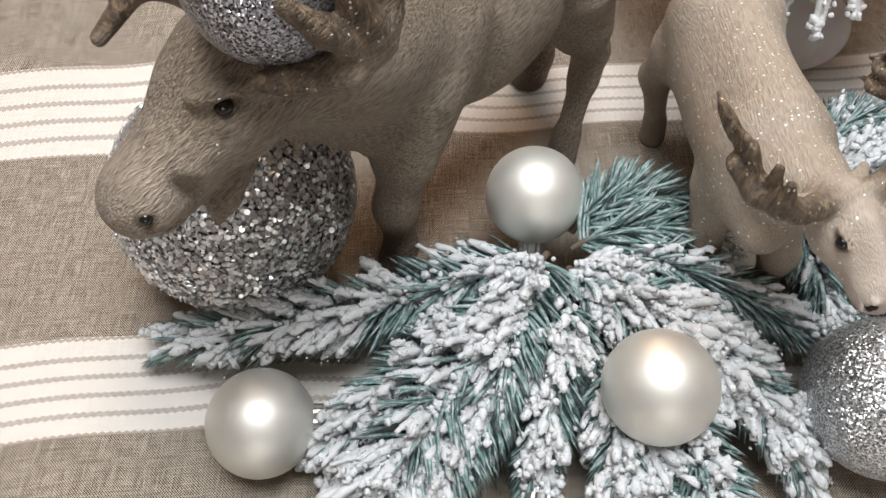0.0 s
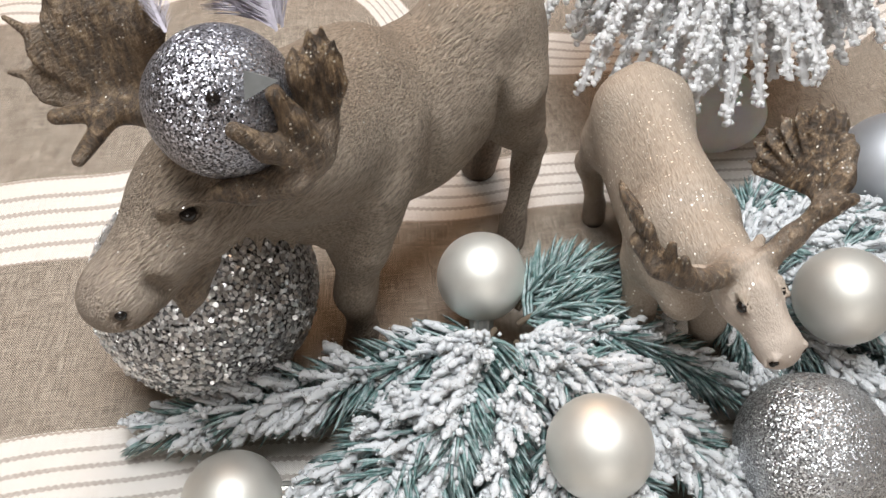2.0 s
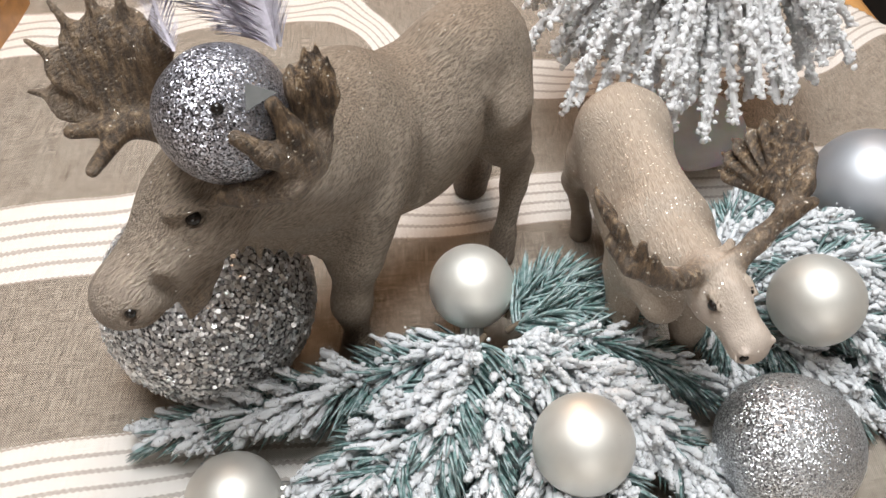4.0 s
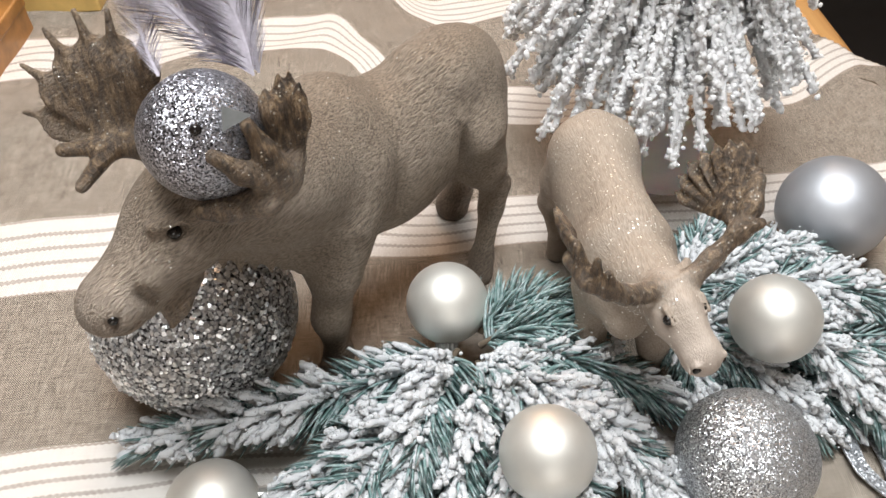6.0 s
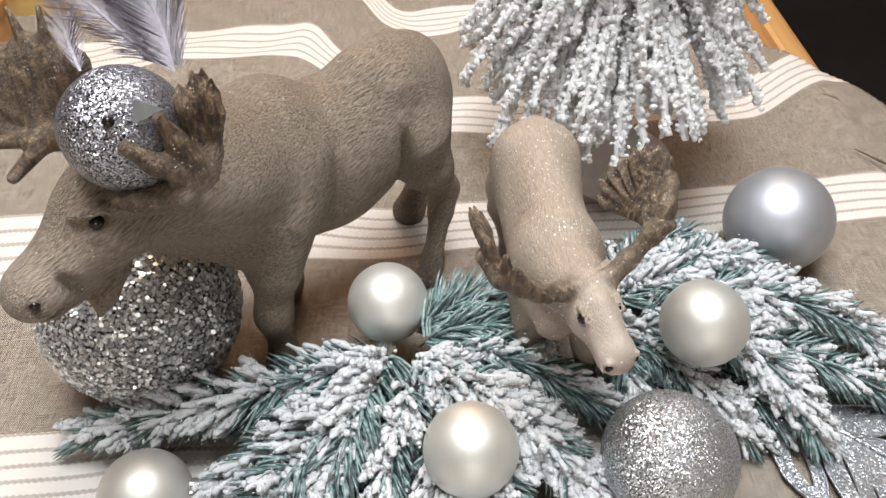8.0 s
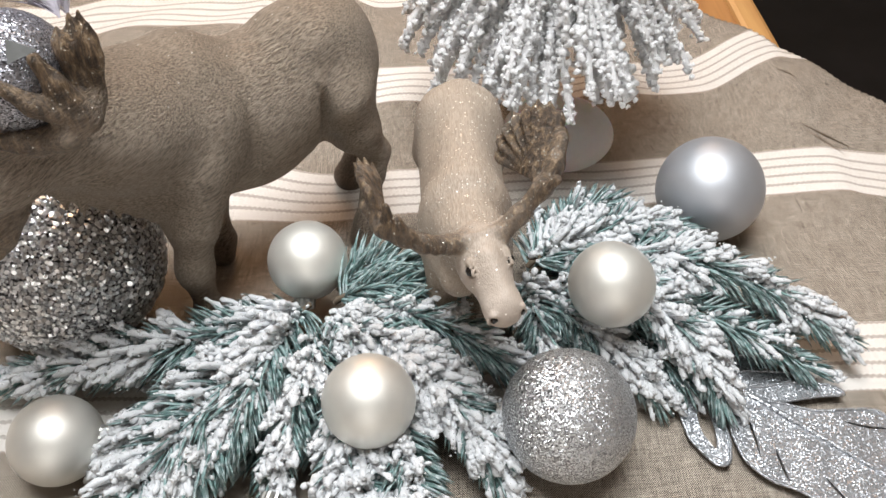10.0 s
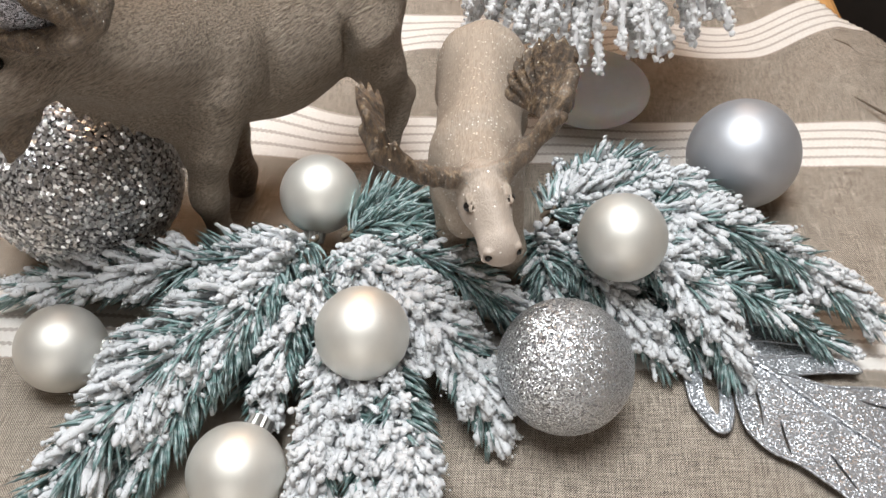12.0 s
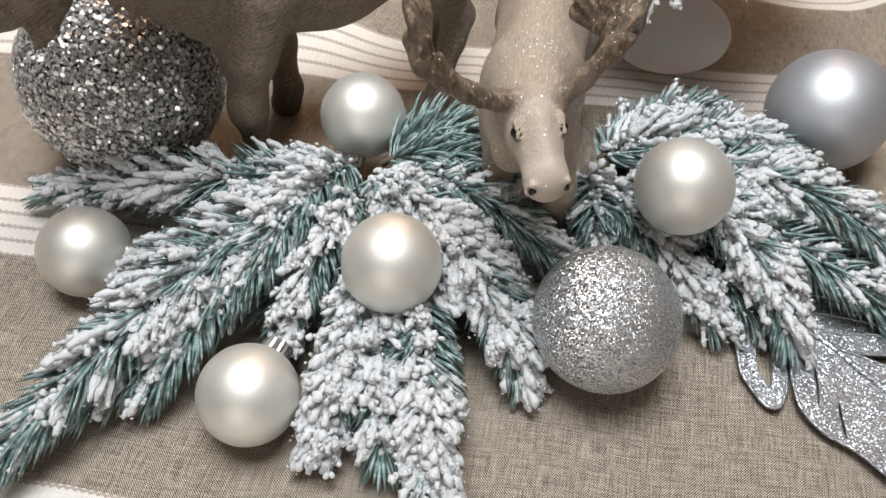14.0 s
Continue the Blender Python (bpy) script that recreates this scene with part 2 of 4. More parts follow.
LINEN = linen_material()
TABLE_WOOD = wood_material("orange_table_wood", (0.30, 0.13, 0.045), (0.55, 0.28, 0.10))
EDGE_WOOD = wood_material("table_edge_wood", (0.42, 0.21, 0.07), (0.62, 0.36, 0.14))
PEARL = satin_ball("pearl_satin", (0.78, 0.765, 0.715), 0.72, 0.52)
SILVER = satin_ball("silver_satin", (0.57, 0.59, 0.63), 0.78, 0.52)
CAP = plain_material("cap_metal", (0.40, 0.40, 0.38), 0.45, 0.9)
WIRE = plain_material("wire_metal", (0.5, 0.5, 0.5), 0.3, 1.0)
GLITTER = glitter("silver_glitter", (0.60, 0.61, 0.635), 1900, 1.15, 0.42, 0.9, 0.6)
LEAF_GLITTER = glitter("leaf_glitter", (0.46, 0.48, 0.51), 1600, 0.75, 0.36, 0.75, 0.5)
BIRD_GLITTER = glitter("bird_glitter", (0.33, 0.33, 0.36), 2200, 1.05, 0.40, 0.9, 0.85)
SEQUIN = glitter("sequin_silver", (0.88, 0.88, 0.88), 420, 0.15, 0.34, 0.75, 0.35)
SEQUIN_CORE = glitter("sequin_core", (0.34, 0.34, 0.35), 900, 0.9, 0.35, 0.8, 0.85)
NEEDLE = needle_material()
TWIG = plain_material("twig_bark", (0.10, 0.075, 0.05), 0.8)
FLOCK = snow_material("snow_flock", (0.66, 0.68, 0.70), 0.02, 0.3)
CRYSTAL = snow_material("white_crystal", (0.975, 0.975, 0.98), 0.03, 0.2, 0.003, 0.45)
FROST = frosted_material()
FEATHER = plain_material("lilac_feather", (0.50, 0.47, 0.53), 0.7, 0.0, 0.2, 400)
BEAK = plain_material("grey_felt_beak", (0.22, 0.23, 0.23), 0.8)
BLACK = plain_material("black_bead", (0.012, 0.010, 0.009), 0.12)
FLOOR_DARK = plain_material("dark_floor", (0.012, 0.012, 0.014), 0.6, 0.0, 0.4, 6)
WALL = plain_material("wall_paint", (0.50, 0.45, 0.385), 0.9, 0.0, 0.05, 4)
CEILING = plain_material("ceiling_paint", (0.82, 0.80, 0.76), 0.9, 0.0, 0.03, 4)
GOLD_CARD = plain_material("golden_card", (0.66, 0.46, 0.16), 0.4, 0.2, 0.12, 60)
AMBER = plain_material("amber_brown", (0.36, 0.17, 0.05), 0.35, 0.0, 0.3, 50)

# ---- the room ----
for name, b, mat in (
    ("floor", (-2.2, -2.0, -0.80, 2.2, 2.4, -0.75), FLOOR_DARK),
    ("ceiling", (-2.2, -2.0, 1.75, 2.2, 2.4, 1.80), CEILING),
    # the opening in the unseen south wall is added for the fill lamp
    ("wall_south", (-2.2, -2.1, -0.75, 2.2, -2.0, 0.00), WALL),
    ("wall_south_top", (-2.2, -2.1, 1.05, 2.2, -2.0, 1.75), WALL),
    ("wall_south_left", (-2.2, -2.1, 0.00, -0.5, -2.0, 1.05), WALL),
    ("wall_south_right", (0.7, -2.1, 0.00, 2.2, -2.0, 1.05), WALL),
    ("wall_north", (-2.2, 2.4, -0.75, 2.2, 2.5, 1.75), WALL),
    ("wall_west", (-2.3, -2.1, -0.75, -2.2, 2.5, 1.75), WALL),
    ("wall_east", (2.2, -2.1, -0.75, 2.3, 2.5, 1.75), WALL),
):
    tagged(part(name, box(bmesh.new(), *b), mat, None), kind="structure", label="plain " + name.split("_")[0] + " of the room", category=name.split("_")[0])

# unseen window, added only to go with the front fill lamp
window = tagged(new("added_window_1"), "white framed window in the room wall behind the viewer", "window", kind="structure")
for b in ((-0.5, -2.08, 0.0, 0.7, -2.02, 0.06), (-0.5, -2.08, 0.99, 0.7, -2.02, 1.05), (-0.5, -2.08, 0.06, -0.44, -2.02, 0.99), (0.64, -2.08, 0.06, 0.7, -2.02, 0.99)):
    part("added_window_frame", box(bmesh.new(), *b, 0.004), CEILING, window)

# ---- table and cloth ----
table = tagged(new("table"), "orange-brown wooden table under a linen cloth", "table")
part("tabletop", box(bmesh.new(), -0.75, -0.5, -0.036, 0.352, 0.95, -0.006, 0.003), TABLE_WOOD, table)
part("edge_strip", box(bmesh.new(), 0.352, -0.5, -0.038, 0.376, 0.95, -0.004, 0.005), EDGE_WOOD, table, "lighter rounded wooden edge strip")
for x in (-0.68, 0.30):
    for y in (-0.43, 0.88):
        part("leg", box(bmesh.new(), x - 0.03, y - 0.03, -0.75, x + 0.03, y + 0.03, -0.034, 0.004), TABLE_WOOD, table)


def cloth():
    step = 0.004
    xs = np.arange(-0.66, 0.500, step)
    ys = np.arange(-0.44, 0.86, step)
    X, Y = np.meshgrid(xs, ys, indexing="ij")
    # small pulls of the weave; bands shifted to fit the camera's view at the bunched-up left and rear part
    left = 1 - soft(X, -0.05, 0.05)
    shift = left * np.clip((Y - 0.262) * 0.33, 0, 0.105)
    shift = shift + (1 - left) * soft(Y, 0.33, 0.40) * (-0.038 + 0.045 * soft(X, 0.29, 0.375))
    V = Y - 0.077 * X - shift + 0.0012 * np.sin(X * 31 + 1.3) + 0.001 * np.sin(X * 67 + Y * 20)
    Z = 0.014 * left * np.exp(-((X + 0.08) / 0.13) ** 2 - ((Y - 0.46) / 0.055) ** 2)
    Z += 0.006 * np.exp(-((X - 0.07) / 0.05) ** 2 - ((Y - 0.47) / 0.06) ** 2)
    fold = soft(Y, 0.33, 0.40)
    Z += 0.0022 * fold * (1 + np.sin(X * 42 + Y * 27)) + 0.0012 * fold * (1 + np.sin(X * 90 - Y * 60))
    Z += 0.0004 * (1 + np.sin(X * 35 + 2) * np.sin(Y * 41))
    Z += 0.0020 * np.exp(-((X - 0.16) / 0.05) ** 2 - ((Y - 0.115) / 0.05) ** 2) - 0.0022 * np.exp(-((X - 0.03) / 0.04) ** 2 - ((Y - 0.06) / 0.04) ** 2)
    Z -= 0.18 * np.maximum(0, X - 0.378) + 0.004 * soft(X, 0.36, 0.378)
    n, m = X.shape
    verts = np.stack([X, Y, Z], -1).reshape(-1, 3)
    idx = np.arange(n * m).reshape(n, m)
    keep = (X[:-1, :-1] * 0.69 + Y[:-1, :-1] * 0.72) < (0.3775 * 0.69 + 0.4668 * 0.72)
    q = np.stack([idx[:-1, :-1], idx[1:, :-1], idx[1:, 1:], idx[:-1, 1:]], -1)[keep]
    used = np.unique(q)
    back = np.full(n * m, -1)
    back[used] = np.arange(len(used))
    ob = build("tablecloth", verts[used], back[q], LINEN)
    uv = ob.data.uv_layers.new(name="weave")
    flat = np.stack([X, V], -1).reshape(-1, 2)[used]
    loops = np.empty(len(ob.data.loops), dtype=np.int32)
    ob.data.loops.foreach_get("vertex_index", loops)
    uv.data.foreach_set("uv", flat[loops].astype(np.float32).ravel())
    thick = ob.modifiers.new("thickness", "SOLIDIFY")
    thick.thickness, thick.offset = 0.0012, -1
    return tagged(ob, "beige linen tablecloth with white stitched bands, slightly rumpled", "tablecloth")


cloth()

# ---- smooth sculpted forms ----


class Clay:
    """A smooth union of rounded forms on a grid, turned into one mesh."""

    def __init__(self, lo, hi, h):
        self.lo, self.h = np.array(lo), h
        self.n = np.ceil((np.array(hi) - self.lo) / h).astype(int) + 1
        self.d = np.full(self.n, 0.05, dtype=np.float32)
        self.tags = {k: np.zeros(self.n, dtype=np.float32) for k in ("horn", "hoof", "pale", "sparkle")}

    def add(self, shape, lo, hi, k=0.006, cut=False, **tags):
        pad = k + 3 * self.h
        a = np.clip(((np.array(lo) - pad - self.lo) / self.h).astype(int), 0, self.n - 1)
        b = np.clip(((np.array(hi) + pad - self.lo) / self.h).astype(int) + 2, 1, self.n)
        s = tuple(slice(i, j) for i, j in zip(a, b))
        axes = [self.lo[i] + self.h * np.arange(a[i], b[i]) for i in range(3)]
        P = np.stack(np.meshgrid(*axes, indexing="ij"), -1)
        new_d, old = shape(P).astype(np.float32), self.d[s]
        if cut:
            new_d = -new_d
            w = np.maximum(k - np.abs(old - new_d), 0) / k
            self.d[s] = np.maximum(old, new_d) + w * w * k / 4
            return
        w = np.maximum(k - np.abs(old - new_d), 0) / k
        self.d[s] = np.minimum(old, new_d) - w * w * k / 4
        f = np.clip(0.5 + (old - new_d) / (2 * max(k * 0.6, 0.001)), 0, 1)
        for key, grid in self.tags.items():
            grid[s] = grid[s] * (1 - f) + tags.get(key, 0.0) * f

    def cone(self, p0, p1, r0, r1, k=0.006, flat=None, thin=1.0, **tags):
        p0, p1 = np.array(p0, float), np.array(p1, float)
        ax = p1 - p0
        ll = ax @ ax + 1e-12

        def shape(P):
            t = np.clip(((P - p0) @ ax) / ll, 0, 1)
            v = P - p0 - t[..., None] * ax
            if flat is not None:
                m = np.array(flat, float)
                m = m / np.linalg.norm(m)
                v = v + (v @ m)[..., None] * m * (1 / thin - 1)
            return (np.linalg.norm(v, axis=-1) - (r0 + (r1 - r0) * t)) * (0.6 if flat is not None else 1)

        r = max(r0, r1)
        self.add(shape, np.minimum(p0, p1) - r, np.maximum(p0, p1) + r, k, **tags)

    def chain(self, rows, k=0.006, **tags):
        for (*p, r), (*q, s) in zip(rows, rows[1:]):
            self.cone(p, q, r, s, k, **tags)

    def palm(self, root, tips, flat, width, tine, web=0.70, thin=0.32, k=0.0022, **tags):
        """A fan of webbed tines from one root."""
        root = np.array(root, float)
        for tip in tips:
            tip = np.array(tip, float)
            mid = root + web * (tip - root)
            self.cone(root, mid, width * 0.8, width, k, flat=flat, thin=thin, **{**tags, "horn": tags.get("horn", 1.0) * 0.92})
            self.cone(root + (web - 0.12) * (tip - root), tip, tine, tine * 0.32, k, **tags)

    def egg(self, c, axes, radii, k=0.008, cut=False, **tags):
        c, A, r = np.array(c, float), np.array(axes, float), np.array(radii, float)

        def shape(P):
            q = (P - c) @ A.T
            k0 = np.linalg.norm(q / r, axis=-1)
            k1 = np.linalg.norm(q / (r * r), axis=-1) + 1e-9
            return k0 * (k0 - 1) / k1

        R = max(radii)
        self.add(shape, c - R, c + R, k, cut, **tags)

    def mesh(self, name, mats):
        d = self.d
        s = d < 0
        corners = [(i, j, k) for i in (0, 1) for j in (0, 1) for k in (0, 1)]
        nx, ny, nz = (v - 1 for v in d.shape)
        count = sum(s[i:i + nx, j:j + ny, k:k + nz].astype(np.int8) for i, j, k in corners)
        act = np.argwhere((count > 0) & (count < 8))
        ids = np.full((nx, ny, nz), -1, dtype=np.int32)
        ids[tuple(act.T)] = np.arange(len(act))
        tot, num = np.zeros((len(act), 3)), np.zeros(len(act))
        for a in corners:
            for ax in range(3):
                if a[ax]:
                    continue
                b = list(a)
                b[ax] = 1
                da = d[tuple((act + a).T)]
                db = d[tuple((act + b).T)]
                cross = (da < 0) != (db < 0)
                t = np.where(cross, da / np.where(cross, da - db, 1), 0)
                p = act + np.array(a, float)
                p[:, ax] += t
                tot[cross] += p[cross]
                num[cross] += 1
        pos = self.lo + self.h * tot / num[:, None]
        quads = []
        for ax in range(3):
            u, w = (ax + 1) % 3, (ax + 2) % 3
            lo = [slice(None)] * 3
            hi = [slice(None)] * 3
            lo[ax], hi[ax] = slice(0, -1), slice(1, None)
            ch = np.argwhere(s[tuple(lo)] != s[tuple(hi)])
            ch = ch[(ch[:, u] > 0) & (ch[:, w] > 0) & (ch[:, u] < d.shape[u] - 1) & (ch[:, w] < d.shape[w] - 1)]
            du, dw = np.eye(3, dtype=int)[u], np.eye(3, dtype=int)[w]
            f = np.stack([ids[tuple((ch - o).T)] for o in (0 * du, du, du + dw, dw)], -1)
            inside = s[tuple(ch.T)]
            f[~inside] = f[~inside][:, ::-1]
            quads.append(f[(f >= 0).all(1)])
        ob = build(name, pos, np.concatenate(quads), mats)
        for key, grid in self.tags.items():
            at = ob.data.attributes.new(key, "FLOAT", "POINT")
            at.data.foreach_set("value", grid[tuple(act.T)].astype(np.float32))
        return ob


def turned(heading):
    """Axes of a thing that faces a plan direction: forward, left, up."""
    f = np.array([heading[0], heading[1], 0.0])
    f /= np.linalg.norm(f)
    return np.array([f, [-f[1], f[0], 0], [0, 0, 1]])


def big_moose():
    c = Clay((-0.122, 0.092, -0.002), (0.112, 0.345, 0.222), 0.0011)
    A = turned((-0.76, -0.65))
    O = np.array([0.018, 0.255, 0.0])

    def at(f, l, z, *r):
        return (*(O + f * A[0] + l * A[1] + np.array([0, 0, z])), *r)

    # trunk
    c.egg(at(0.044, 0, 0.110), A, (0.035, 0.029, 0.041), 0.010)
    c.egg(at(0.012, 0, 0.1025), A, (0.044, 0.0295, 0.0405), 0.010)
    c.egg(at(-0.029, -0.001, 0.110), A, (0.037, 0.027, 0.039), 0.012)
    c.cone(at(0.040, 0, 0.139), at(0.052, 0, 0.134), 0.015, 0.014, 0.014, sparkle=0.6)
    c.cone(at(-0.012, 0, 0.138), at(-0.043, 0, 0.130), 0.009, 0.012, 0.012, sparkle=0.4)
    # legs
    hf = dict(hoof=0.9)
    c.chain([at(0.052, 0.017, 0.098, 0.019), at(0.060, 0.020, 0.072, 0.0125), at(0.065, 0.021, 0.050, 0.0080), at(0.066, 0.020, 0.042, 0.0084), at(0.065, 0.020, 0.014, 0.0058)], 0.006)
    c.chain([at(0.065, 0.020, 0.014, 0.0075), at(0.068, 0.020, 0.005, 0.0085)], 0.005, **hf)
    c.chain([at(0.047, -0.017, 0.095, 0.018), at(0.040, -0.020, 0.065, 0.0125), at(0.036, -0.021, 0.045, 0.0092), at(0.034, -0.021, 0.014, 0.0068)], 0.008)
    c.chain([at(0.034, -0.021, 0.014, 0.0075), at(0.037, -0.021, 0.005, 0.0085)], 0.005, **hf)
    c.chain([at(-0.033, 0.013, 0.100, 0.020), at(-0.040, 0.015, 0.077, 0.0130), at(-0.0525, 0.0145, 0.054, 0.0074), at(-0.0475, 0.017, 0.042, 0.0060), at(-0.036, 0.022, 0.014, 0.0054)], 0.007)
    c.chain([at(-0.036, 0.022, 0.014, 0.0064), at(-0.032, 0.024, 0.005, 0.0078)], 0.005, **hf)
    c.chain([at(-0.045, -0.014, 0.098, 0.021), at(-0.055, -0.020, 0.070, 0.0130), at(-0.066, -0.024, 0.047, 0.0074), at(-0.066, -0.028, 0.014, 0.0062)], 0.009)
    c.chain([at(-0.066, -0.028, 0.015, 0.0085), at(-0.060, -0.028, 0.006, 0.0105)], 0.005, **hf)
    # shoulder, and the grooves behind shoulder and before thigh
    c.cone(at(0.036, 0.014, 0.122), at(0.054, 0.020, 0.086), 0.013, 0.013, 0.006)
    c.egg(at(0.024, 0.031, 0.100), A, (0.0028, 0.0055, 0.026), 0.006, cut=True)
    c.egg(at(-0.018, 0.029, 0.092), A, (0.0026, 0.0085, 0.022), 0.005, cut=True)
    c.egg(at(-0.021, 0.022, 0.076), A, (0.0050, 0.0090, 0.0070), 0.005, cut=True)
    # hip points
    c.egg(at(-0.022, 0.013, 0.135), A, (0.010, 0.007, 0.007), 0.010)
    # knee of the near foreleg and the breast above it
    c.cone(at(0.0680, 0.0225, 0.050), at(0.0685, 0.0225, 0.042), 0.0050, 0.0046, 0.005)
    c.egg(at(0.066, 0.012, 0.088), A, (0.012, 0.011, 0.013), 0.008)
    # neck and head
    c.chain([at(0.050, 0, 0.116, 0.030), (-0.034, 0.200, 0.130, 0.0275), (-0.046, 0.176, 0.142, 0.0215)], 0.014)
    c.cone(at(0.104, 0.010, 0.120), at(0.074, 0.008, 0.096), 0.0105, 0.0150, 0.008)
    H = np.array([-0.048, -0.046, -0.034])
    H /= np.linalg.norm(H)
    left = np.cross([0, 0, 1], H)
    left /= np.linalg.norm(left)
    up = np.cross(H, left)
    HA = np.array([H, left, up])
    c.egg((-0.056, 0.162, 0.150), HA, (0.024, 0.0165, 0.019), 0.010, sparkle=0.3)
    c.cone((-0.063, 0.152, 0.144), (-0.079, 0.1330, 0.1315), 0.0145, 0.0118, 0.007, pale=0.3)
    c.egg((-0.0797, 0.1312, 0.1340), HA, (0.0125, 0.0112, 0.0104), 0.004, pale=0.45)
    # raised line in hoof colour paints the mouth groove dark
    c.chain([(-0.0762, 0.1195, 0.1318, 0.0011), (-0.0728, 0.1270, 0.1290, 0.0012), (-0.0700, 0.1340, 0.1262, 0.0008)], 0.001, hoof=1.0)
    # cheek, and the folds between cheek and muzzle
    c.egg((-0.0500, 0.1480, 0.1430), HA, (0.013, 0.0050, 0.0105), 0.005)
    c.egg((-0.0655, 0.1300, 0.1345), HA, (0.0022, 0.0042, 0.0080), 0.004, cut=True)
    c.cone((-0.056, 0.160, 0.134), (-0.0725, 0.1375, 0.1240), 0.0085, 0.0048, 0.004)
    c.chain([(-0.0590, 0.1490, 0.1270, 0.0062), (-0.0640, 0.1420, 0.1180, 0.0050), (-0.0660, 0.1380, 0.1115, 0.0014)], 0.003, horn=0.75)
    for i in range(16):
        f, lat, z = 0.070 + 0.0026 * i, 0.004 + 0.014 * ((i * 7) % 5) / 4, 0.092 + 0.0019 * i
        c.cone(at(f, lat, z), at(f + 0.002, lat + 0.002, z - 0.013), 0.0036, 0.0008, 0.003)
    # brow, eye socket, nostrils, mouth
    eye = np.array([-0.0545, 0.1415, 0.1545])
    # horn tone on brow and lower lid paints in the socket's shade
    c.cone(eye + (0.006, 0.003, 0.0045), eye + (-0.007, -0.001, 0.004), 0.0022, 0.0018, 0.005, horn=0.4)
    c.cone(eye + 0.0045 * H * -1 - 0.0022 * up, eye + 0.0045 * H - 0.0030 * up, 0.0018, 0.0014, 0.003, horn=0.5)
    c.egg(eye + 0.001 * left, HA, (0.0042, 0.0036, 0.0026), 0.0015, cut=True)
    c.egg((-0.0762, 0.1195, 0.1340), HA, (0.0030, 0.0030, 0.0018), 0.0014, cut=True)
    for a, b in (((-0.072, 0.126, 0.1245), (-0.084, 0.1165, 0.1265)),):
        c.egg(((a[0] + b[0]) / 2, (a[1] + b[1]) / 2, (a[2] + b[2]) / 2 - 0.001), HA, (0.011, 0.006, 0.0013), 0.0012, cut=True)
    # ears
    c.cone((-0.040, 0.160, 0.160), (-0.029, 0.152, 0.163), 0.005, 0.003, 0.004, flat=up, thin=0.5, horn=0.3)
    # near antler: stalk, palm, tines
    N = dict(horn=1.0, sparkle=0.7)
    c.chain([(-0.0460, 0.1510, 0.1600, 0.0054), (-0.0350, 0.1440, 0.1630, 0.0050), (-0.0229, 0.1425, 0.1660, 0.0046), (-0.0167, 0.1485, 0.1700, 0.0050), (-0.0140, 0.1530, 0.1750, 0.0050)], 0.004, horn=0.45, sparkle=0.6)
    c.chain([(-0.0290, 0.1425, 0.1650, 0.0044), (-0.0365, 0.1395, 0.1665, 0.0040), (-0.0420, 0.1372, 0.1675, 0.0028)], 0.003, **N)
    c.chain([(-0.0195, 0.1450, 0.1725, 0.0050), (-0.0268, 0.1385, 0.1815, 0.0034), (-0.0335, 0.1362, 0.1900, 0.0024)], 0.003, **N)
    c.chain([(-0.0175, 0.1465, 0.1750, 0.0050), (-0.0200, 0.1440, 0.1860, 0.0034), (-0.0232, 0.1435, 0.1955, 0.0024)], 0.003, **N)
    c.palm((-0.0165, 0.1515, 0.1770), ((-0.0187, 0.1550, 0.2000), (-0.0160, 0.1530, 0.1985)), (0.3, -0.8, 0.5), 0.0034, 0.0030, 0.80, 0.6, 0.0011, **N)
    c.palm((-0.0125, 0.1540, 0.1770), ((-0.0143, 0.1575, 0.2040), (-0.0108, 0.1575, 0.2045), (-0.0080, 0.1550, 0.2020), (-0.0070, 0.1525, 0.1950)), (0.3, -0.8, 0.5), 0.0032, 0.0028, 0.78, 0.6, 0.0011, **N)
    # far antler
    flat = (0.35, -0.80, 0.48)
    c.chain([(-0.055, 0.176, 0.160, 0.0062), (-0.067, 0.183, 0.158, 0.0058), (-0.078, 0.186, 0.161, 0.0068)], 0.004, **N)
    c.palm((-0.078, 0.187, 0.164), ((-0.112, 0.187, 0.174), (-0.107, 0.190, 0.191), (-0.097, 0.194, 0.202), (-0.086, 0.197, 0.207), (-0.075, 0.197, 0.207), (-0.064, 0.193, 0.200)), flat, 0.0082, 0.0032, 0.62, 0.26, 0.002, horn=0.80, sparkle=1.2)
    c.cone((-0.080, 0.184, 0.161), (-0.0990, 0.1770, 0.1640), 0.0044, 0.0026, 0.003, **N)
    c.cone((-0.085, 0.180, 0.160), (-0.0920, 0.1660, 0.1560), 0.0036, 0.0024, 0.003, **N)
    ob = c.mesh("moose_statue", [moose_material("moose_fur_brown", (0.12, 0.091, 0.066), (0.50, 0.403, 0.310), -math.atan2(-0.65, -0.76), 0.20, 1.25), BLACK])
    add_beads(ob, [(eye - 0.0014 * left - 0.0003 * up, 0.0026), ((-0.0762, 0.1212, 0.1354), 0.0018)])
    return tagged(ob, "grey-brown resin moose figure with broad glittering antlers, head lowered", "statue")


def add_beads(ob, beads):
    """Black eyes, and beads that paint the nostril holes dark, set into a figure, in the same mesh."""
    me = ob.data
    bm = bmesh.new()
    bm.from_mesh(me)
    for c, r in beads:
        made = bmesh.ops.create_uvsphere(bm, u_segments=16, v_segments=10, radius=r, matrix=Matrix.Translation(Vector(c)))["verts"]
        for f in {f for v in made for f in v.link_faces}:
            f.material_index, f.smooth = 1, True
    bm.to_mesh(me)
    bm.free()


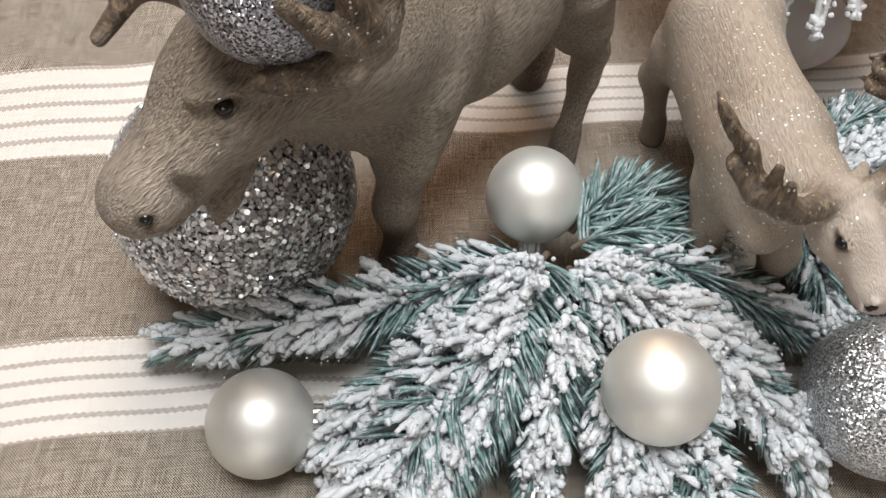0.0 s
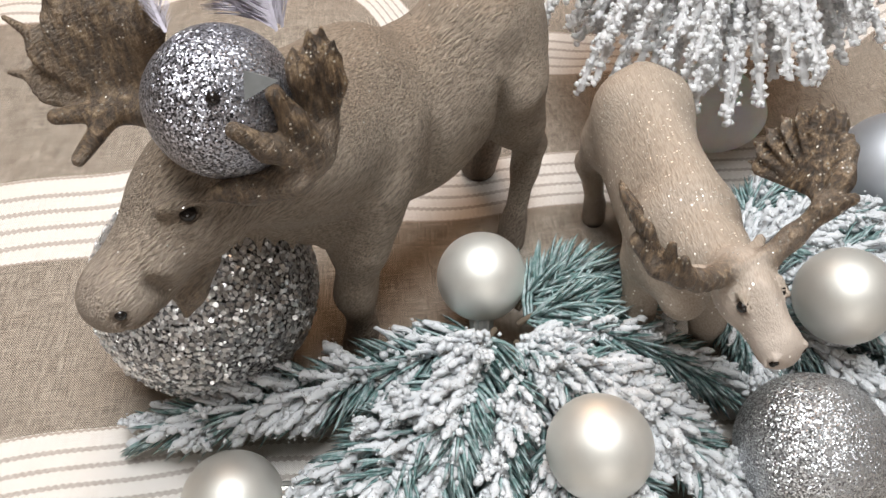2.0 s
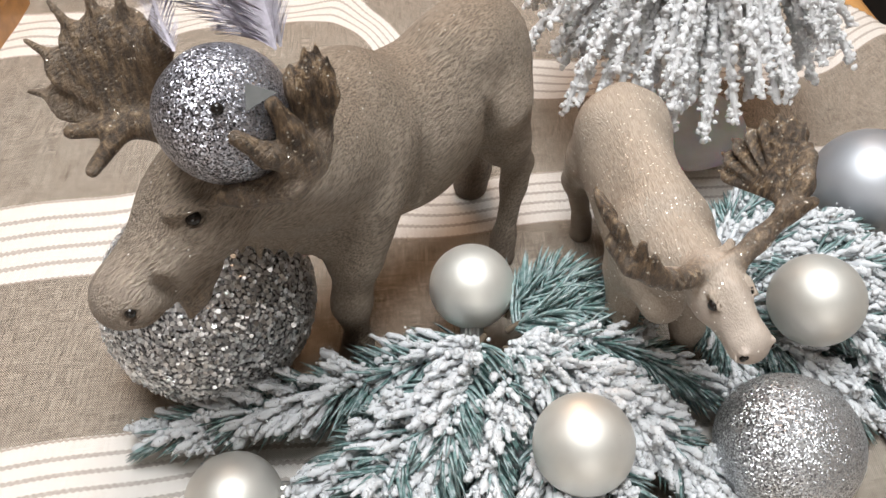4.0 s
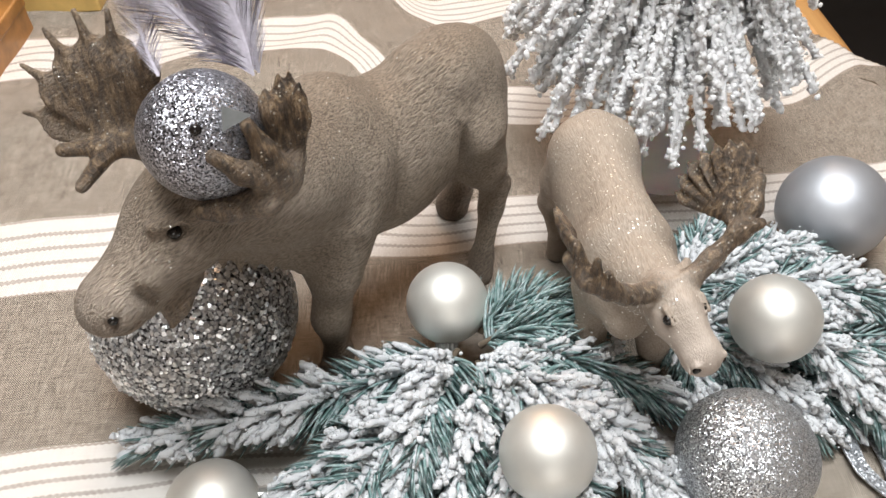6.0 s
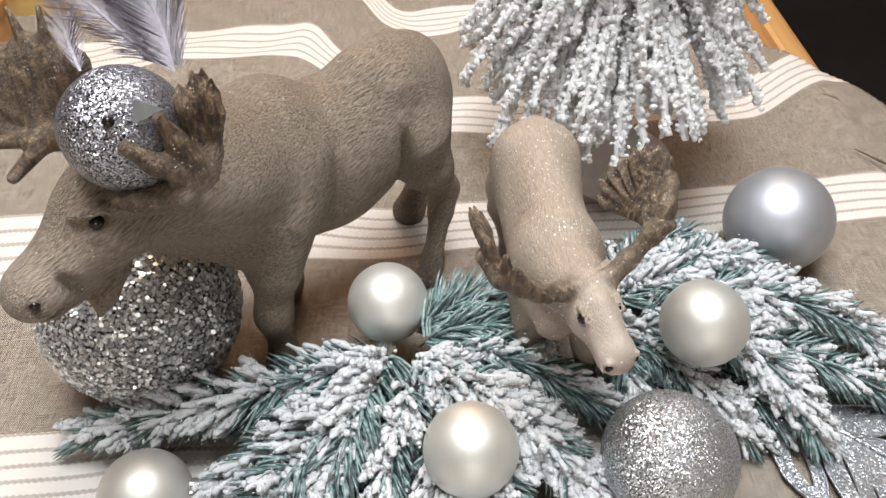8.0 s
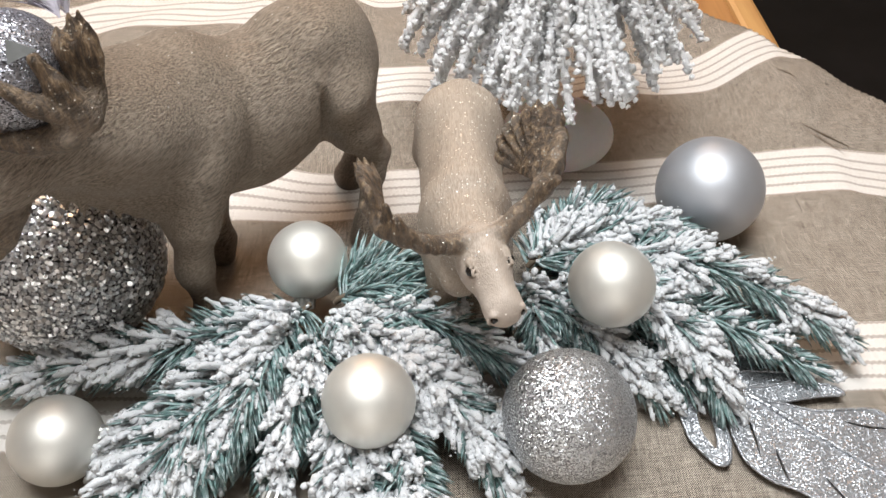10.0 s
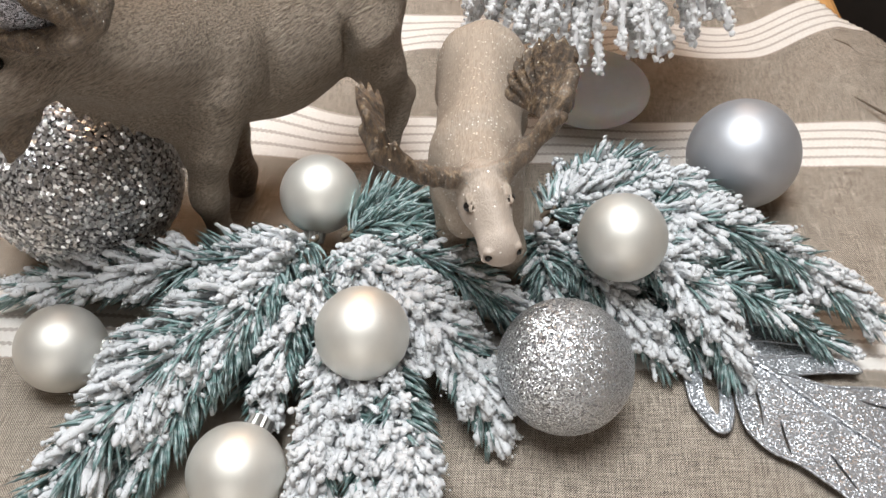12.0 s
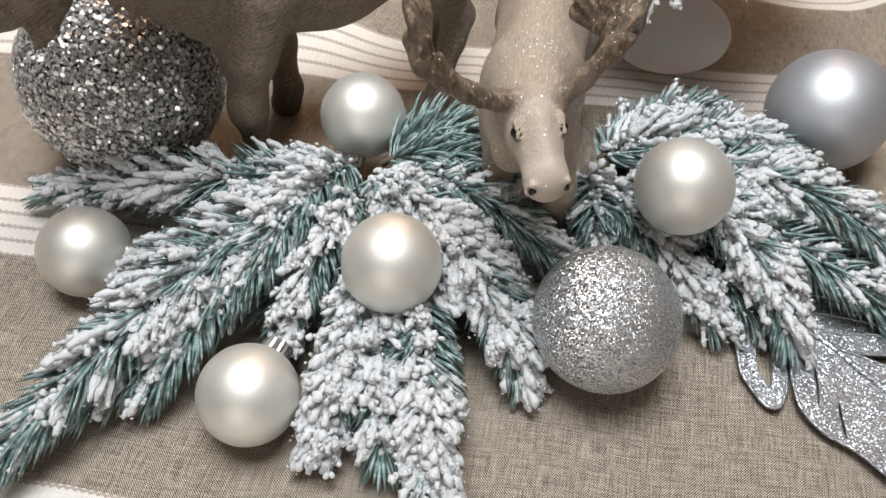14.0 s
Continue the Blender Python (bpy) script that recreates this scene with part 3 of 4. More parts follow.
def small_moose():
    c = Clay((0.062, 0.100, -0.002), (0.170, 0.300, 0.170), 0.00085)
    S, spine = dict(sparkle=0.30), dict(sparkle=1.0)
    A = turned((0.05, -1.0))
    # trunk: hips, barrel, shoulders, and the ridge of the back
    c.egg((0.1140, 0.254, 0.079), A, (0.029, 0.0222, 0.029), 0.010, **S)
    c.egg((0.1150, 0.220, 0.077), A, (0.034, 0.0205, 0.027), 0.012, **S)
    c.egg((0.1165, 0.192, 0.080), A, (0.026, 0.0200, 0.028), 0.010, **S)
    c.cone((0.1145, 0.266, 0.0975), (0.1165, 0.190, 0.1000), 0.0065, 0.0085, 0.012, **spine)
    for sg in (1, -1):
        c.egg((0.1140 + 0.0115 * sg, 0.258, 0.088), A, (0.013, 0.0095, 0.016), 0.008, **S)
        c.egg((0.1160 + 0.0105 * sg, 0.187, 0.082), A, (0.011, 0.0095, 0.020), 0.007, **S)
    c.cone((0.1145, 0.283, 0.084), (0.1140, 0.290, 0.070), 0.004, 0.0025, 0.004)
    hf = dict(hoof=0.9)
    for rows in (
        [(0.1030, 0.262, 0.066, 0.0140), (0.1000, 0.277, 0.040, 0.0068), (0.1050, 0.274, 0.012, 0.0046)],
        [(0.1270, 0.260, 0.066, 0.0140), (0.1310, 0.275, 0.040, 0.0068), (0.1300, 0.270, 0.012, 0.0046)],
        [(0.1060, 0.190, 0.062, 0.0110), (0.1050, 0.184, 0.038, 0.0062), (0.1060, 0.182, 0.012, 0.0048)],
        [(0.1280, 0.186, 0.062, 0.0110), (0.1340, 0.177, 0.038, 0.0066), (0.1350, 0.177, 0.012, 0.0052)],
    ):
        c.chain(rows, 0.007)
        x, y = rows[-1][:2]
        c.chain([(x, y, 0.012, 0.0052), (x, y - 0.002, 0.004, 0.0064)], 0.004, **hf)
    # neck, brisket and throat
    c.chain([(0.1165, 0.188, 0.088, 0.0180), (0.1185, 0.168, 0.094, 0.0138), (0.1212, 0.152, 0.102, 0.0100)], 0.007, **spine)
    c.cone((0.1120, 0.176, 0.074), (0.1135, 0.166, 0.070), 0.0125, 0.0095, 0.009)
    H = np.array([0.0090, -0.0215, -0.0095])
    H /= np.linalg.norm(H)
    left = np.cross([0, 0, 1], H)
    left /= np.linalg.norm(left)
    up = np.cross(H, left)
    HA = np.array([H, left, up])
    P = dict(pale=0.85, sparkle=0.02)
    skull = np.array([0.1215, 0.1425, 0.1065])
    c.egg(skull, HA, (0.0140, 0.0096, 0.0098), 0.005, pale=0.6, sparkle=0.2)
    # long face, flat on top, with a ridge down the middle
    c.egg(skull + 0.0125 * H - 0.0005 * up, HA, (0.0150, 0.0080, 0.0078), 0.005, **P)
    c.cone(skull + 0.004 * H + 0.0078 * up, skull + 0.020 * H + 0.0055 * up, 0.0018, 0.0016, 0.005, **P)
    # broad muzzle, lips and chin
    c.egg(skull + 0.0225 * H + 0.0002 * up, HA, (0.0062, 0.0077, 0.0062), 0.004, **P)
    c.egg(skull + 0.0240 * H - 0.0022 * up, HA, (0.0054, 0.0070, 0.0046), 0.003, **P)
    c.cone(skull - 0.0065 * up, skull + 0.021 * H - 0.0055 * up, 0.0060, 0.0040, 0.005, **P)
    for sg in (1, -1):
        # cheeks, brows, eyelids and nostrils
        c.egg(skull + 0.003 * H + sg * left * 0.0058 - 0.0035 * up, HA, (0.0075, 0.0040, 0.0060), 0.004, **P)
        e = skull + 0.0062 * H + sg * left * 0.0084 + 0.0050 * up
        c.cone(e + up * 0.0019 - H * 0.0034, e + up * 0.0016 + H * 0.0028, 0.0011, 0.0008, 0.0022, horn=0.25)
        c.cone(e - up * 0.0021 - H * 0.0030, e - up * 0.0021 + H * 0.0030, 0.0008, 0.0006, 0.0014, hoof=0.25, pale=0.6)
        c.egg(e + sg * left * 0.0006, HA, (0.0026, 0.0022, 0.0018), 0.0010, cut=True)
        nos = skull + 0.0264 * H + sg * left * 0.0060 + 0.0010 * up
        c.cone(nos + up * 0.0024 - H * 0.001, nos - up * 0.0016 + sg * left * 0.0014, 0.0014, 0.0012, 0.0015, **P)
        c.egg(nos + 0.0012 * H + sg * left * 0.0005, HA, (0.0026, 0.0014, 0.0024), 0.0006, cut=True)
        # ears laid back under the antlers
        c.cone(skull - 0.007 * H + sg * left * 0.008, skull - 0.013 * H + sg * left * 0.0155 - up * 0.0012, 0.0040, 0.0020, 0.003, flat=up, thin=0.5, horn=0.3)
    c.egg(skull + 0.0292 * H - 0.0050 * up, HA, (0.0030, 0.0062, 0.0004), 0.0006, cut=True)
    # combed tuft between the antlers
    for i in range(9):
        b = skull - 0.006 * H + left * (i - 4) * 0.0015 + up * 0.0078
        c.cone(b, b + H * (0.0075 - 0.0007 * abs(i - 4)) - up * 0.0010, 0.0013, 0.0006, 0.0012, horn=0.22, sparkle=0.5)
    N = dict(horn=1.0, sparkle=0.7)
    # antler on the moose's left: stalk, knob, cupped palm with short points
    c.chain([(0.1275, 0.1480, 0.1115, 0.0046), (0.1360, 0.1515, 0.1205, 0.0034), (0.1445, 0.1540, 0.1320, 0.0034), (0.1490, 0.1590, 0.1390, 0.0032), (0.1515, 0.1660, 0.1460, 0.0030)], 0.004, horn=1.0, sparkle=0.7)
    c.cone((0.1455, 0.1520, 0.1345), (0.1490, 0.1500, 0.1395), 0.0030, 0.0020, 0.002, **N)
    flat = (0.32, -0.80, 0.55)
    c.palm((0.1440, 0.1600, 0.1330), ((0.1532, 0.1700, 0.1480), (0.1520, 0.1765, 0.1520), (0.1478, 0.1790, 0.1545), (0.1432, 0.1800, 0.1545), (0.1388, 0.1812, 0.1515), (0.1345, 0.1822, 0.1472), (0.1308, 0.1830, 0.1415), (0.1282, 0.1825, 0.1355), (0.1278, 0.1800, 0.1290)), flat, 0.0036, 0.0021, 0.84, 0.36, 0.0012, **N)
    # antler on the moose's right: stalk, bundled points, palm seen along its edge
    c.chain([(0.1180, 0.1475, 0.1110, 0.0044), (0.1085, 0.1405, 0.1150, 0.0036), (0.0990, 0.1340, 0.1220, 0.0034), (0.0920, 0.1310, 0.1285, 0.0036), (0.0850, 0.1330, 0.1320, 0.0040), (0.0795, 0.1390, 0.1365, 0.0036)], 0.003, horn=1.0, sparkle=0.7)
    c.cone((0.1055, 0.1380, 0.1175), (0.1035, 0.1345, 0.1170), 0.0024, 0.0014, 0.002, **N)
    for root, tip in (((0.0925, 0.1305, 0.1290), (0.0905, 0.1295, 0.1385)), ((0.0870, 0.1315, 0.1315), (0.0862, 0.1315, 0.1430)), ((0.0830, 0.1345, 0.1340), (0.0802, 0.1375, 0.1455))):
        c.cone(root, tip, 0.0031, 0.0014, 0.0016, **N)
    flat = (0.80, 0.35, 0.45)
    c.palm((0.0850, 0.1350, 0.1320), ((0.0780, 0.1400, 0.1470), (0.0755, 0.1445, 0.1480), (0.0742, 0.1500, 0.1475), (0.0745, 0.1555, 0.1455), (0.0765, 0.1600, 0.1420), (0.0790, 0.1625, 0.1375)), flat, 0.0036, 0.0023, 0.76, 0.42, 0.0011, **N)
    ob = c.mesh("moose_statue", [moose_material("moose_fur_pale", (0.27, 0.216, 0.166), (0.47, 0.392, 0.318), math.radians(88), 0.52, 0.20, 900), BLACK])
    add_beads(ob, [(skull + 0.0062 * H + sg * left * 0.0082 + 0.0050 * up, 0.0021) for sg in (1, -1)] + [(skull + 0.0266 * H + sg * left * (0.0056 + 0.0005 * k) + (0.0018 - 0.0013 * k) * up, 0.0012) for sg in (1, -1) for k in (0, 1)])
    return tagged(ob, "small pale brown moose figure sprinkled with glitter, standing among pine sprays", "statue")


big_moose()
small_moose()

# ---- glittering bird between the antlers ----


def bird():
    rnd = random.Random(5)
    centre, r = Vector((-0.0405, 0.1560, 0.1835)), 0.0212
    bm = bmesh.new()
    made = bmesh.ops.create_uvsphere(bm, u_segments=64, v_segments=40, radius=r)["verts"]
    for v in made:
        v.co.z *= 0.99
        v.co *= 1 + 0.03 * noise.noise(v.co * 60)
        v.co += centre
    for f in bm.faces:
        f.smooth = True
    eye = bmesh.ops.create_uvsphere(bm, u_segments=12, v_segments=8, radius=0.0019, matrix=Matrix.Translation((-0.0376, 0.1402, 0.1972)))["verts"]
    for f in {f for v in eye for f in v.link_faces}:
        f.material_index, f.smooth = 1, True
    # folded felt beak
    a, b, c, d = (bm.verts.new(p) for p in ((-0.0292, 0.1430, 0.2032), (-0.0300, 0.1400, 0.1960), (-0.0215, 0.1450, 0.1982), (-0.0262, 0.1455, 0.2000)))
    for tri in ((a, b, c), (a, c, d), (b, d, c), (a, d, b)):
        bm.faces.new(tri).material_index = 2

    def feather(root, tip, bend, width, barbs):
        root, tip, bend = Vector(root), Vector(tip), Vector(bend)
        side = (tip - root).cross(Vector((0.1, -0.8, 0.55))).normalized()
        for i in range(barbs):
            s = (i + 0.5) / barbs
            p = root.lerp(tip, s) + bend * (s * (1 - s) * 4)
            q = root.lerp(tip, min(1, s + 0.012)) + bend * (min(1, s + 0.012) * (1 - min(1, s + 0.012)) * 4)
            along = (tip - root).normalized()
            for sg in (1, -1):
                ln = width * (0.35 + 1.1 * math.sin(math.pi * min(1, s * 0.85 + 0.12))) * rnd.uniform(0.8, 1.12)
                e = p + side * sg * ln + along * ln * rnd.uniform(1.2, 1.8) + Vector((0, rnd.uniform(-1, 1), rnd.uniform(-1, 1))) * ln * 0.12
                m = (p + e) / 2 + Vector((0, -0.0006, 0.0006))
                w = (q - p) * 0.62
                vs = [bm.verts.new(x) for x in (p - w * 0.4, p + w, m + w * 0.9, e, m - w * 0.3)]
                bm.faces.new(vs).material_index = 3
        for i in range(8):
            s, t = i / 8, (i + 1) / 8
            pts = []
            for k in (s, t):
                p = root.lerp(tip, k) + bend * (k * (1 - k) * 4)
                wd = side * 0.0005 * (1 - 0.7 * k)
                pts += [p - wd, p + wd]
            vs = [bm.verts.new(x + Vector((0, -0.0005, 0.0004))) for x in (pts[0], pts[1], pts[3], pts[2])]
            bm.faces.new(vs).material_index = 3

    feather((-0.0250, 0.1720, 0.1945), (-0.0470, 0.1880, 0.2430), (0.004, 0.004, 0.002), 0.0105, 150)
    feather((-0.0270, 0.1735, 0.1955), (-0.0600, 0.1900, 0.2400), (0.000, 0.005, 0.003), 0.0105, 150)
    feather((-0.0240, 0.1760, 0.1930), (-0.0400, 0.2000, 0.2440), (0.003, 0.003, 0.0), 0.0080, 130)
    feather((-0.0320, 0.1730, 0.1990), (-0.0640, 0.1820, 0.2300), (-0.002, 0.002, 0.004), 0.0080, 110)
    feather((-0.0530, 0.1660, 0.1995), (-0.0570, 0.1770, 0.2200), (-0.002, 0.002, 0.0), 0.0045, 70)
    me = bpy.data.meshes.new("bird_ornament")
    bm.to_mesh(me)
    bm.free()
    for m in (BIRD_GLITTER, BLACK, BEAK, FEATHER):
        me.materials.append(m)
    ob = new("bird_ornament", me)
    return tagged(ob, "round silver glitter bird ornament with lilac feathers, sitting between antlers", "ornament")


bird()

# ---- baubles ----


def bauble(name, centre, r, material, label, cap_way=None, group=""):
    bm = bmesh.new()
    bmesh.ops.create_uvsphere(bm, u_segments=72, v_segments=44, radius=r)
    ob = part(name, bm, material, None, smooth=True)
    ob.location = centre
    tagged(ob, label, "bauble", group)
    way = Vector(cap_way or (0, 0.3, -1)).normalized()
    turn = way.to_track_quat("Z", "Y").to_matrix().to_4x4()
    bm = bmesh.new()
    bmesh.ops.create_cone(bm, cap_ends=True, segments=28, radius1=r * 0.27, radius2=r * 0.25, depth=r * 0.30)
    for v in bm.verts:
        a = math.atan2(v.co.y, v.co.x)
        v.co.x *= 1 + 0.05 * math.cos(14 * a)
        v.co.y *= 1 + 0.05 * math.cos(14 * a)
    bmesh.ops.bevel(bm, geom=[e for e in bm.edges if abs(e.verts[0].co.z - e.verts[1].co.z) < 1e-6], offset=r * 0.02, segments=2, affect="EDGES")
    bmesh.ops.transform(bm, matrix=turn @ Matrix.Translation((0, 0, r * 1.08)), verts=bm.verts)
    cap = part("cap", bm, CAP, ob, "ribbed metal cap")
    ring_r, wire = r * 0.12, r * 0.022
    vs, fs = [], []
    for i in range(20):
        a = i * math.tau / 20
        for j in range(6):
            b = j * math.tau / 6
            vs.append(turn @ Vector(((ring_r + wire * math.cos(b)) * math.cos(a), wire * math.sin(b), r * 1.30 + (ring_r + wire * math.cos(b)) * math.sin(a))))
            fs.append((i * 6 + j, (i + 1) % 20 * 6 + j, (i + 1) % 20 * 6 + (j + 1) % 6, i * 6 + (j + 1) % 6))
    build("ring", vs, fs, WIRE, cap)
    return ob


PEARLS = "pearl baubles among the pine sprays"
bauble("bauble", (0.0373, 0.2013, 0.0445), 0.0200, PEARL, "satin pearl-white bauble with metal cap on green pine needles", (-0.05, -0.75, -0.62), PEARLS)
bauble("bauble", (0.0744, 0.1145, 0.0482), 0.0200, PEARL, "satin pearl-white bauble lying on snowy pine needles", (0.2, 0.9, -0.5), PEARLS)
bauble("bauble", (-0.0673, 0.1127, 0.0206), 0.0202, PEARL, "satin pearl-white bauble beside a pine spray on the cloth", (0.96, 0.10, -0.05), PEARLS)
bauble("bauble", (0.1835, 0.1699, 0.0600), 0.0200, PEARL, "satin pearl-white bauble resting on snowy pine sprays", (0.1, 0.7, -0.7), PEARLS)
bauble("bauble", (0.0292, 0.0618, 0.0184), 0.0200, PEARL, "satin pearl-white bauble on the linen before the pine sprays", (0.2, 0.97, 0.1), PEARLS)
bauble("bauble", (0.1608, 0.1176, 0.0320), 0.0294, GLITTER, "large silver glitter bauble on the linen cloth", (-0.3, 0.8, -0.5))
bauble("bauble", (0.2590, 0.2703, 0.0308), 0.0303, SILVER, "large matte silver bauble on the linen cloth", (0.4, 0.85, -0.2))


def sequin_ball():
    rnd = np.random.RandomState(3)
    centre, r = np.array((-0.0837, 0.2000, 0.0487)), 0.0475
    bm = bmesh.new()
    bmesh.ops.create_uvsphere(bm, u_segments=64, v_segments=40, radius=r - 0.0006)
    for v in bm.verts:
        v.co *= 1 + 0.012 * noise.noise(v.co * 90)
    ob = part("sequin_ball", bm, SEQUIN_CORE, None, smooth=True)
    ob.location = centre
    n = 9000
    k = np.arange(n) + 0.5
    z = 1 - 2 * k / n
    a = k * math.pi * (3 - math.sqrt(5))
    N = np.stack([np.sqrt(1 - z * z) * np.cos(a), np.sqrt(1 - z * z) * np.sin(a), z], -1)
    N = N + rnd.normal(0, 0.012, N.shape)
    N /= np.linalg.norm(N, axis=1, keepdims=True)
    face = N + rnd.normal(0, 0.34, N.shape)
    face /= np.linalg.norm(face, axis=1, keepdims=True)
    t = np.cross(face, rnd.normal(0, 1, N.shape))
    t /= np.linalg.norm(t, axis=1, keepdims=True)
    b = np.cross(face, t)
    size = rnd.uniform(0.00055, 0.00135, (n, 1))
    mid = N * (r + rnd.uniform(-0.0004, 0.0010, (n, 1)))
    ring = [mid + size * (t * math.cos(q) + b * math.sin(q)) for q in np.arange(6) * math.tau / 6]
    top = [p + face * 0.00018 for p in ring]
    verts = np.stack(ring + top, 1).reshape(-1, 3)
    base = np.arange(n)[:, None] * 12
    quads = [np.array([6, 7, 8, 9]), np.array([6, 9, 10, 11])] + [np.array([i, (i + 1) % 6, 6 + (i + 1) % 6, 6 + i]) for i in (0, 2, 4)]
    faces = np.concatenate([base + q for q in quads])
    s = build("sequin_coat", verts, faces, SEQUIN, ob, False, "loose silver sequin flakes")
    s["kind"] = "stuff"
    return tagged(ob, "large ball covered in coarse silver sequin glitter on the cloth", "ball")


sequin_ball()

# ---- snowy pine sprays ----
ICO = bmesh.new()
bmesh.ops.create_icosphere(ICO, subdivisions=1, radius=1.0)
ICO.verts.ensure_lookup_table()
ICO_V = np.array([v.co[:] for v in ICO.verts])
ICO_F = np.array([[v.index for v in f.verts] for f in ICO.faces])
ICO.free()


def lumps(points, radii, rnd):
    """Many small uneven lumps as vertices and faces."""
    P, R = np.asarray(points), np.asarray(radii)
    n, k = len(P), len(ICO_V)
    wob = 1 + rnd.uniform(-0.38, 0.38, (n, k, 1))
    stretch = rnd.uniform(0.8, 1.25, (n, 1, 3))
    V = P[:, None, :] + R[:, None, None] * ICO_V[None] * wob * stretch
    F = ICO_F[None] + (np.arange(n) * k)[:, None, None]
    return V.reshape(-1, 3), F.reshape(-1, 3)


OCT_V = np.array([(1, 0, 0), (-1, 0, 0), (0, 1, 0), (0, -1, 0), (0, 0, 1), (0, 0, -1)], float)
OCT_F = np.array([(0, 2, 4), (2, 1, 4), (1, 3, 4), (3, 0, 4), (2, 0, 5), (1, 2, 5), (3, 1, 5), (0, 3, 5)])


def grains(P, R, rnd):
    n = len(P)
    V = P[:, None, :] + R[:, None, None] * OCT_V[None] * rnd.uniform(0.75, 1.25, (n, 6, 1)) + R[:, None, None] * rnd.uniform(-0.3, 0.3, (n, 6, 3))
    F = OCT_F[None] + (np.arange(n) * 6)[:, None, None]
    return V.reshape(-1, 3), F.reshape(-1, 3)


def tube(path, radii, sides=6):
    path = np.asarray(path, float)
    T = np.gradient(path, axis=0)
    T /= np.linalg.norm(T, axis=1, keepdims=True)
    ref = np.where(np.abs(T[:, 2:3]) > 0.9, [[1.0, 0, 0]], [[0, 0, 1.0]])
    A = np.cross(T, ref)
    A /= np.linalg.norm(A, axis=1, keepdims=True)
    B = np.cross(T, A)
    V, F = [], []
    for i in range(len(path)):
        for j in range(sides):
            q = j * math.tau / sides
            V.append(path[i] + radii[i] * (A[i] * math.cos(q) + B[i] * math.sin(q)))
    for i in range(len(path) - 1):
        for j in range(sides):
            F.append((i * sides + j, i * sides + (j + 1) % sides, (i + 1) * sides + (j + 1) % sides, (i + 1) * sides + j))
    return V, F


def needles(base, way, length, droop, rnd, thick=0.00095):
    """Bent tapered needles: arrays of roots, directions, lengths."""
    n = len(base)
    ref = rnd.normal(0, 1, (n, 3))
    a = np.cross(way, ref)
    a /= np.linalg.norm(a, axis=1, keepdims=True)
    b = np.cross(way, a)
    rings = []
    for t, w in ((0.0, 0.75), (0.4, 1.0), (0.78, 0.8)):
        mid = base + way * (length * t)[:, None] + droop * (t * t)
        for q in (0, math.tau / 3, 2 * math.tau / 3):
            rings.append(mid + thick * w * (a * math.cos(q) + b * math.sin(q)))
    tip = base + way * length[:, None] + droop
    V = np.stack(rings + [tip], 1)
    F = []
    for r0 in (0, 3):
        for j in range(3):
            F.append((r0 + j, r0 + (j + 1) % 3, r0 + 3 + (j + 1) % 3, r0 + 3 + j))
    quads = np.array(F)
    tris = np.array([(6, 7, 9, 9), (7, 8, 9, 9), (8, 6, 9, 9)])
    off = (np.arange(n) * 10)[:, None, None]
    Q = (quads[None] + off).reshape(-1, 4)
    T3 = (tris[None, :, :3] + off).reshape(-1, 3)
    faces = [tuple(f) for f in Q.tolist()] + [tuple(f) for f in T3.tolist()]
    return V.reshape(-1, 3), faces


def crust(base, way, length, droop, rnd, thick):
    """Lumpy white coats round needles."""
    n, k, m = len(base), 9, 5
    a = np.cross(way, rnd.normal(0, 1, (n, 3)))
    a /= np.linalg.norm(a, axis=1, keepdims=True)
    b = np.cross(way, a)
    start = rnd.uniform(0.05, 0.45, n)
    rows = []
    for i in range(k):
        t = start + (0.98 - start) * i / (k - 1)
        mid = base + way * (length * t)[:, None] + droop * (t * t)[:, None] + np.array([0, 0, 0.0003])
        r = (0.0008 + 0.00125 * rnd.rand(n) ** 1.3) * thick * (0.5 if i in (0, k - 1) else 1.0)
        for j in range(m):
            q = j * math.tau / m
            rj = (r * rnd.uniform(0.7, 1.3, n))[:, None]
            rows.append(mid + rj * (a * math.cos(q) + b * math.sin(q)))
    V = np.stack(rows, 1)
    F = [(i * m + j, i * m + (j + 1) % m, (i + 1) * m + (j + 1) % m, (i + 1) * m + j) for i in range(k - 1) for j in range(m)]
    off = (np.arange(n) * k * m)[:, None]
    Q = (np.array(F)[None] + off[:, :, None]).reshape(-1, 4)
    ends = np.concatenate([off + np.arange(m)[::-1][None], off + (k - 1) * m + np.arange(m)[None]])
    return V.reshape(-1, 3), [tuple(f) for f in Q.tolist()] + [tuple(f) for f in ends.tolist()]


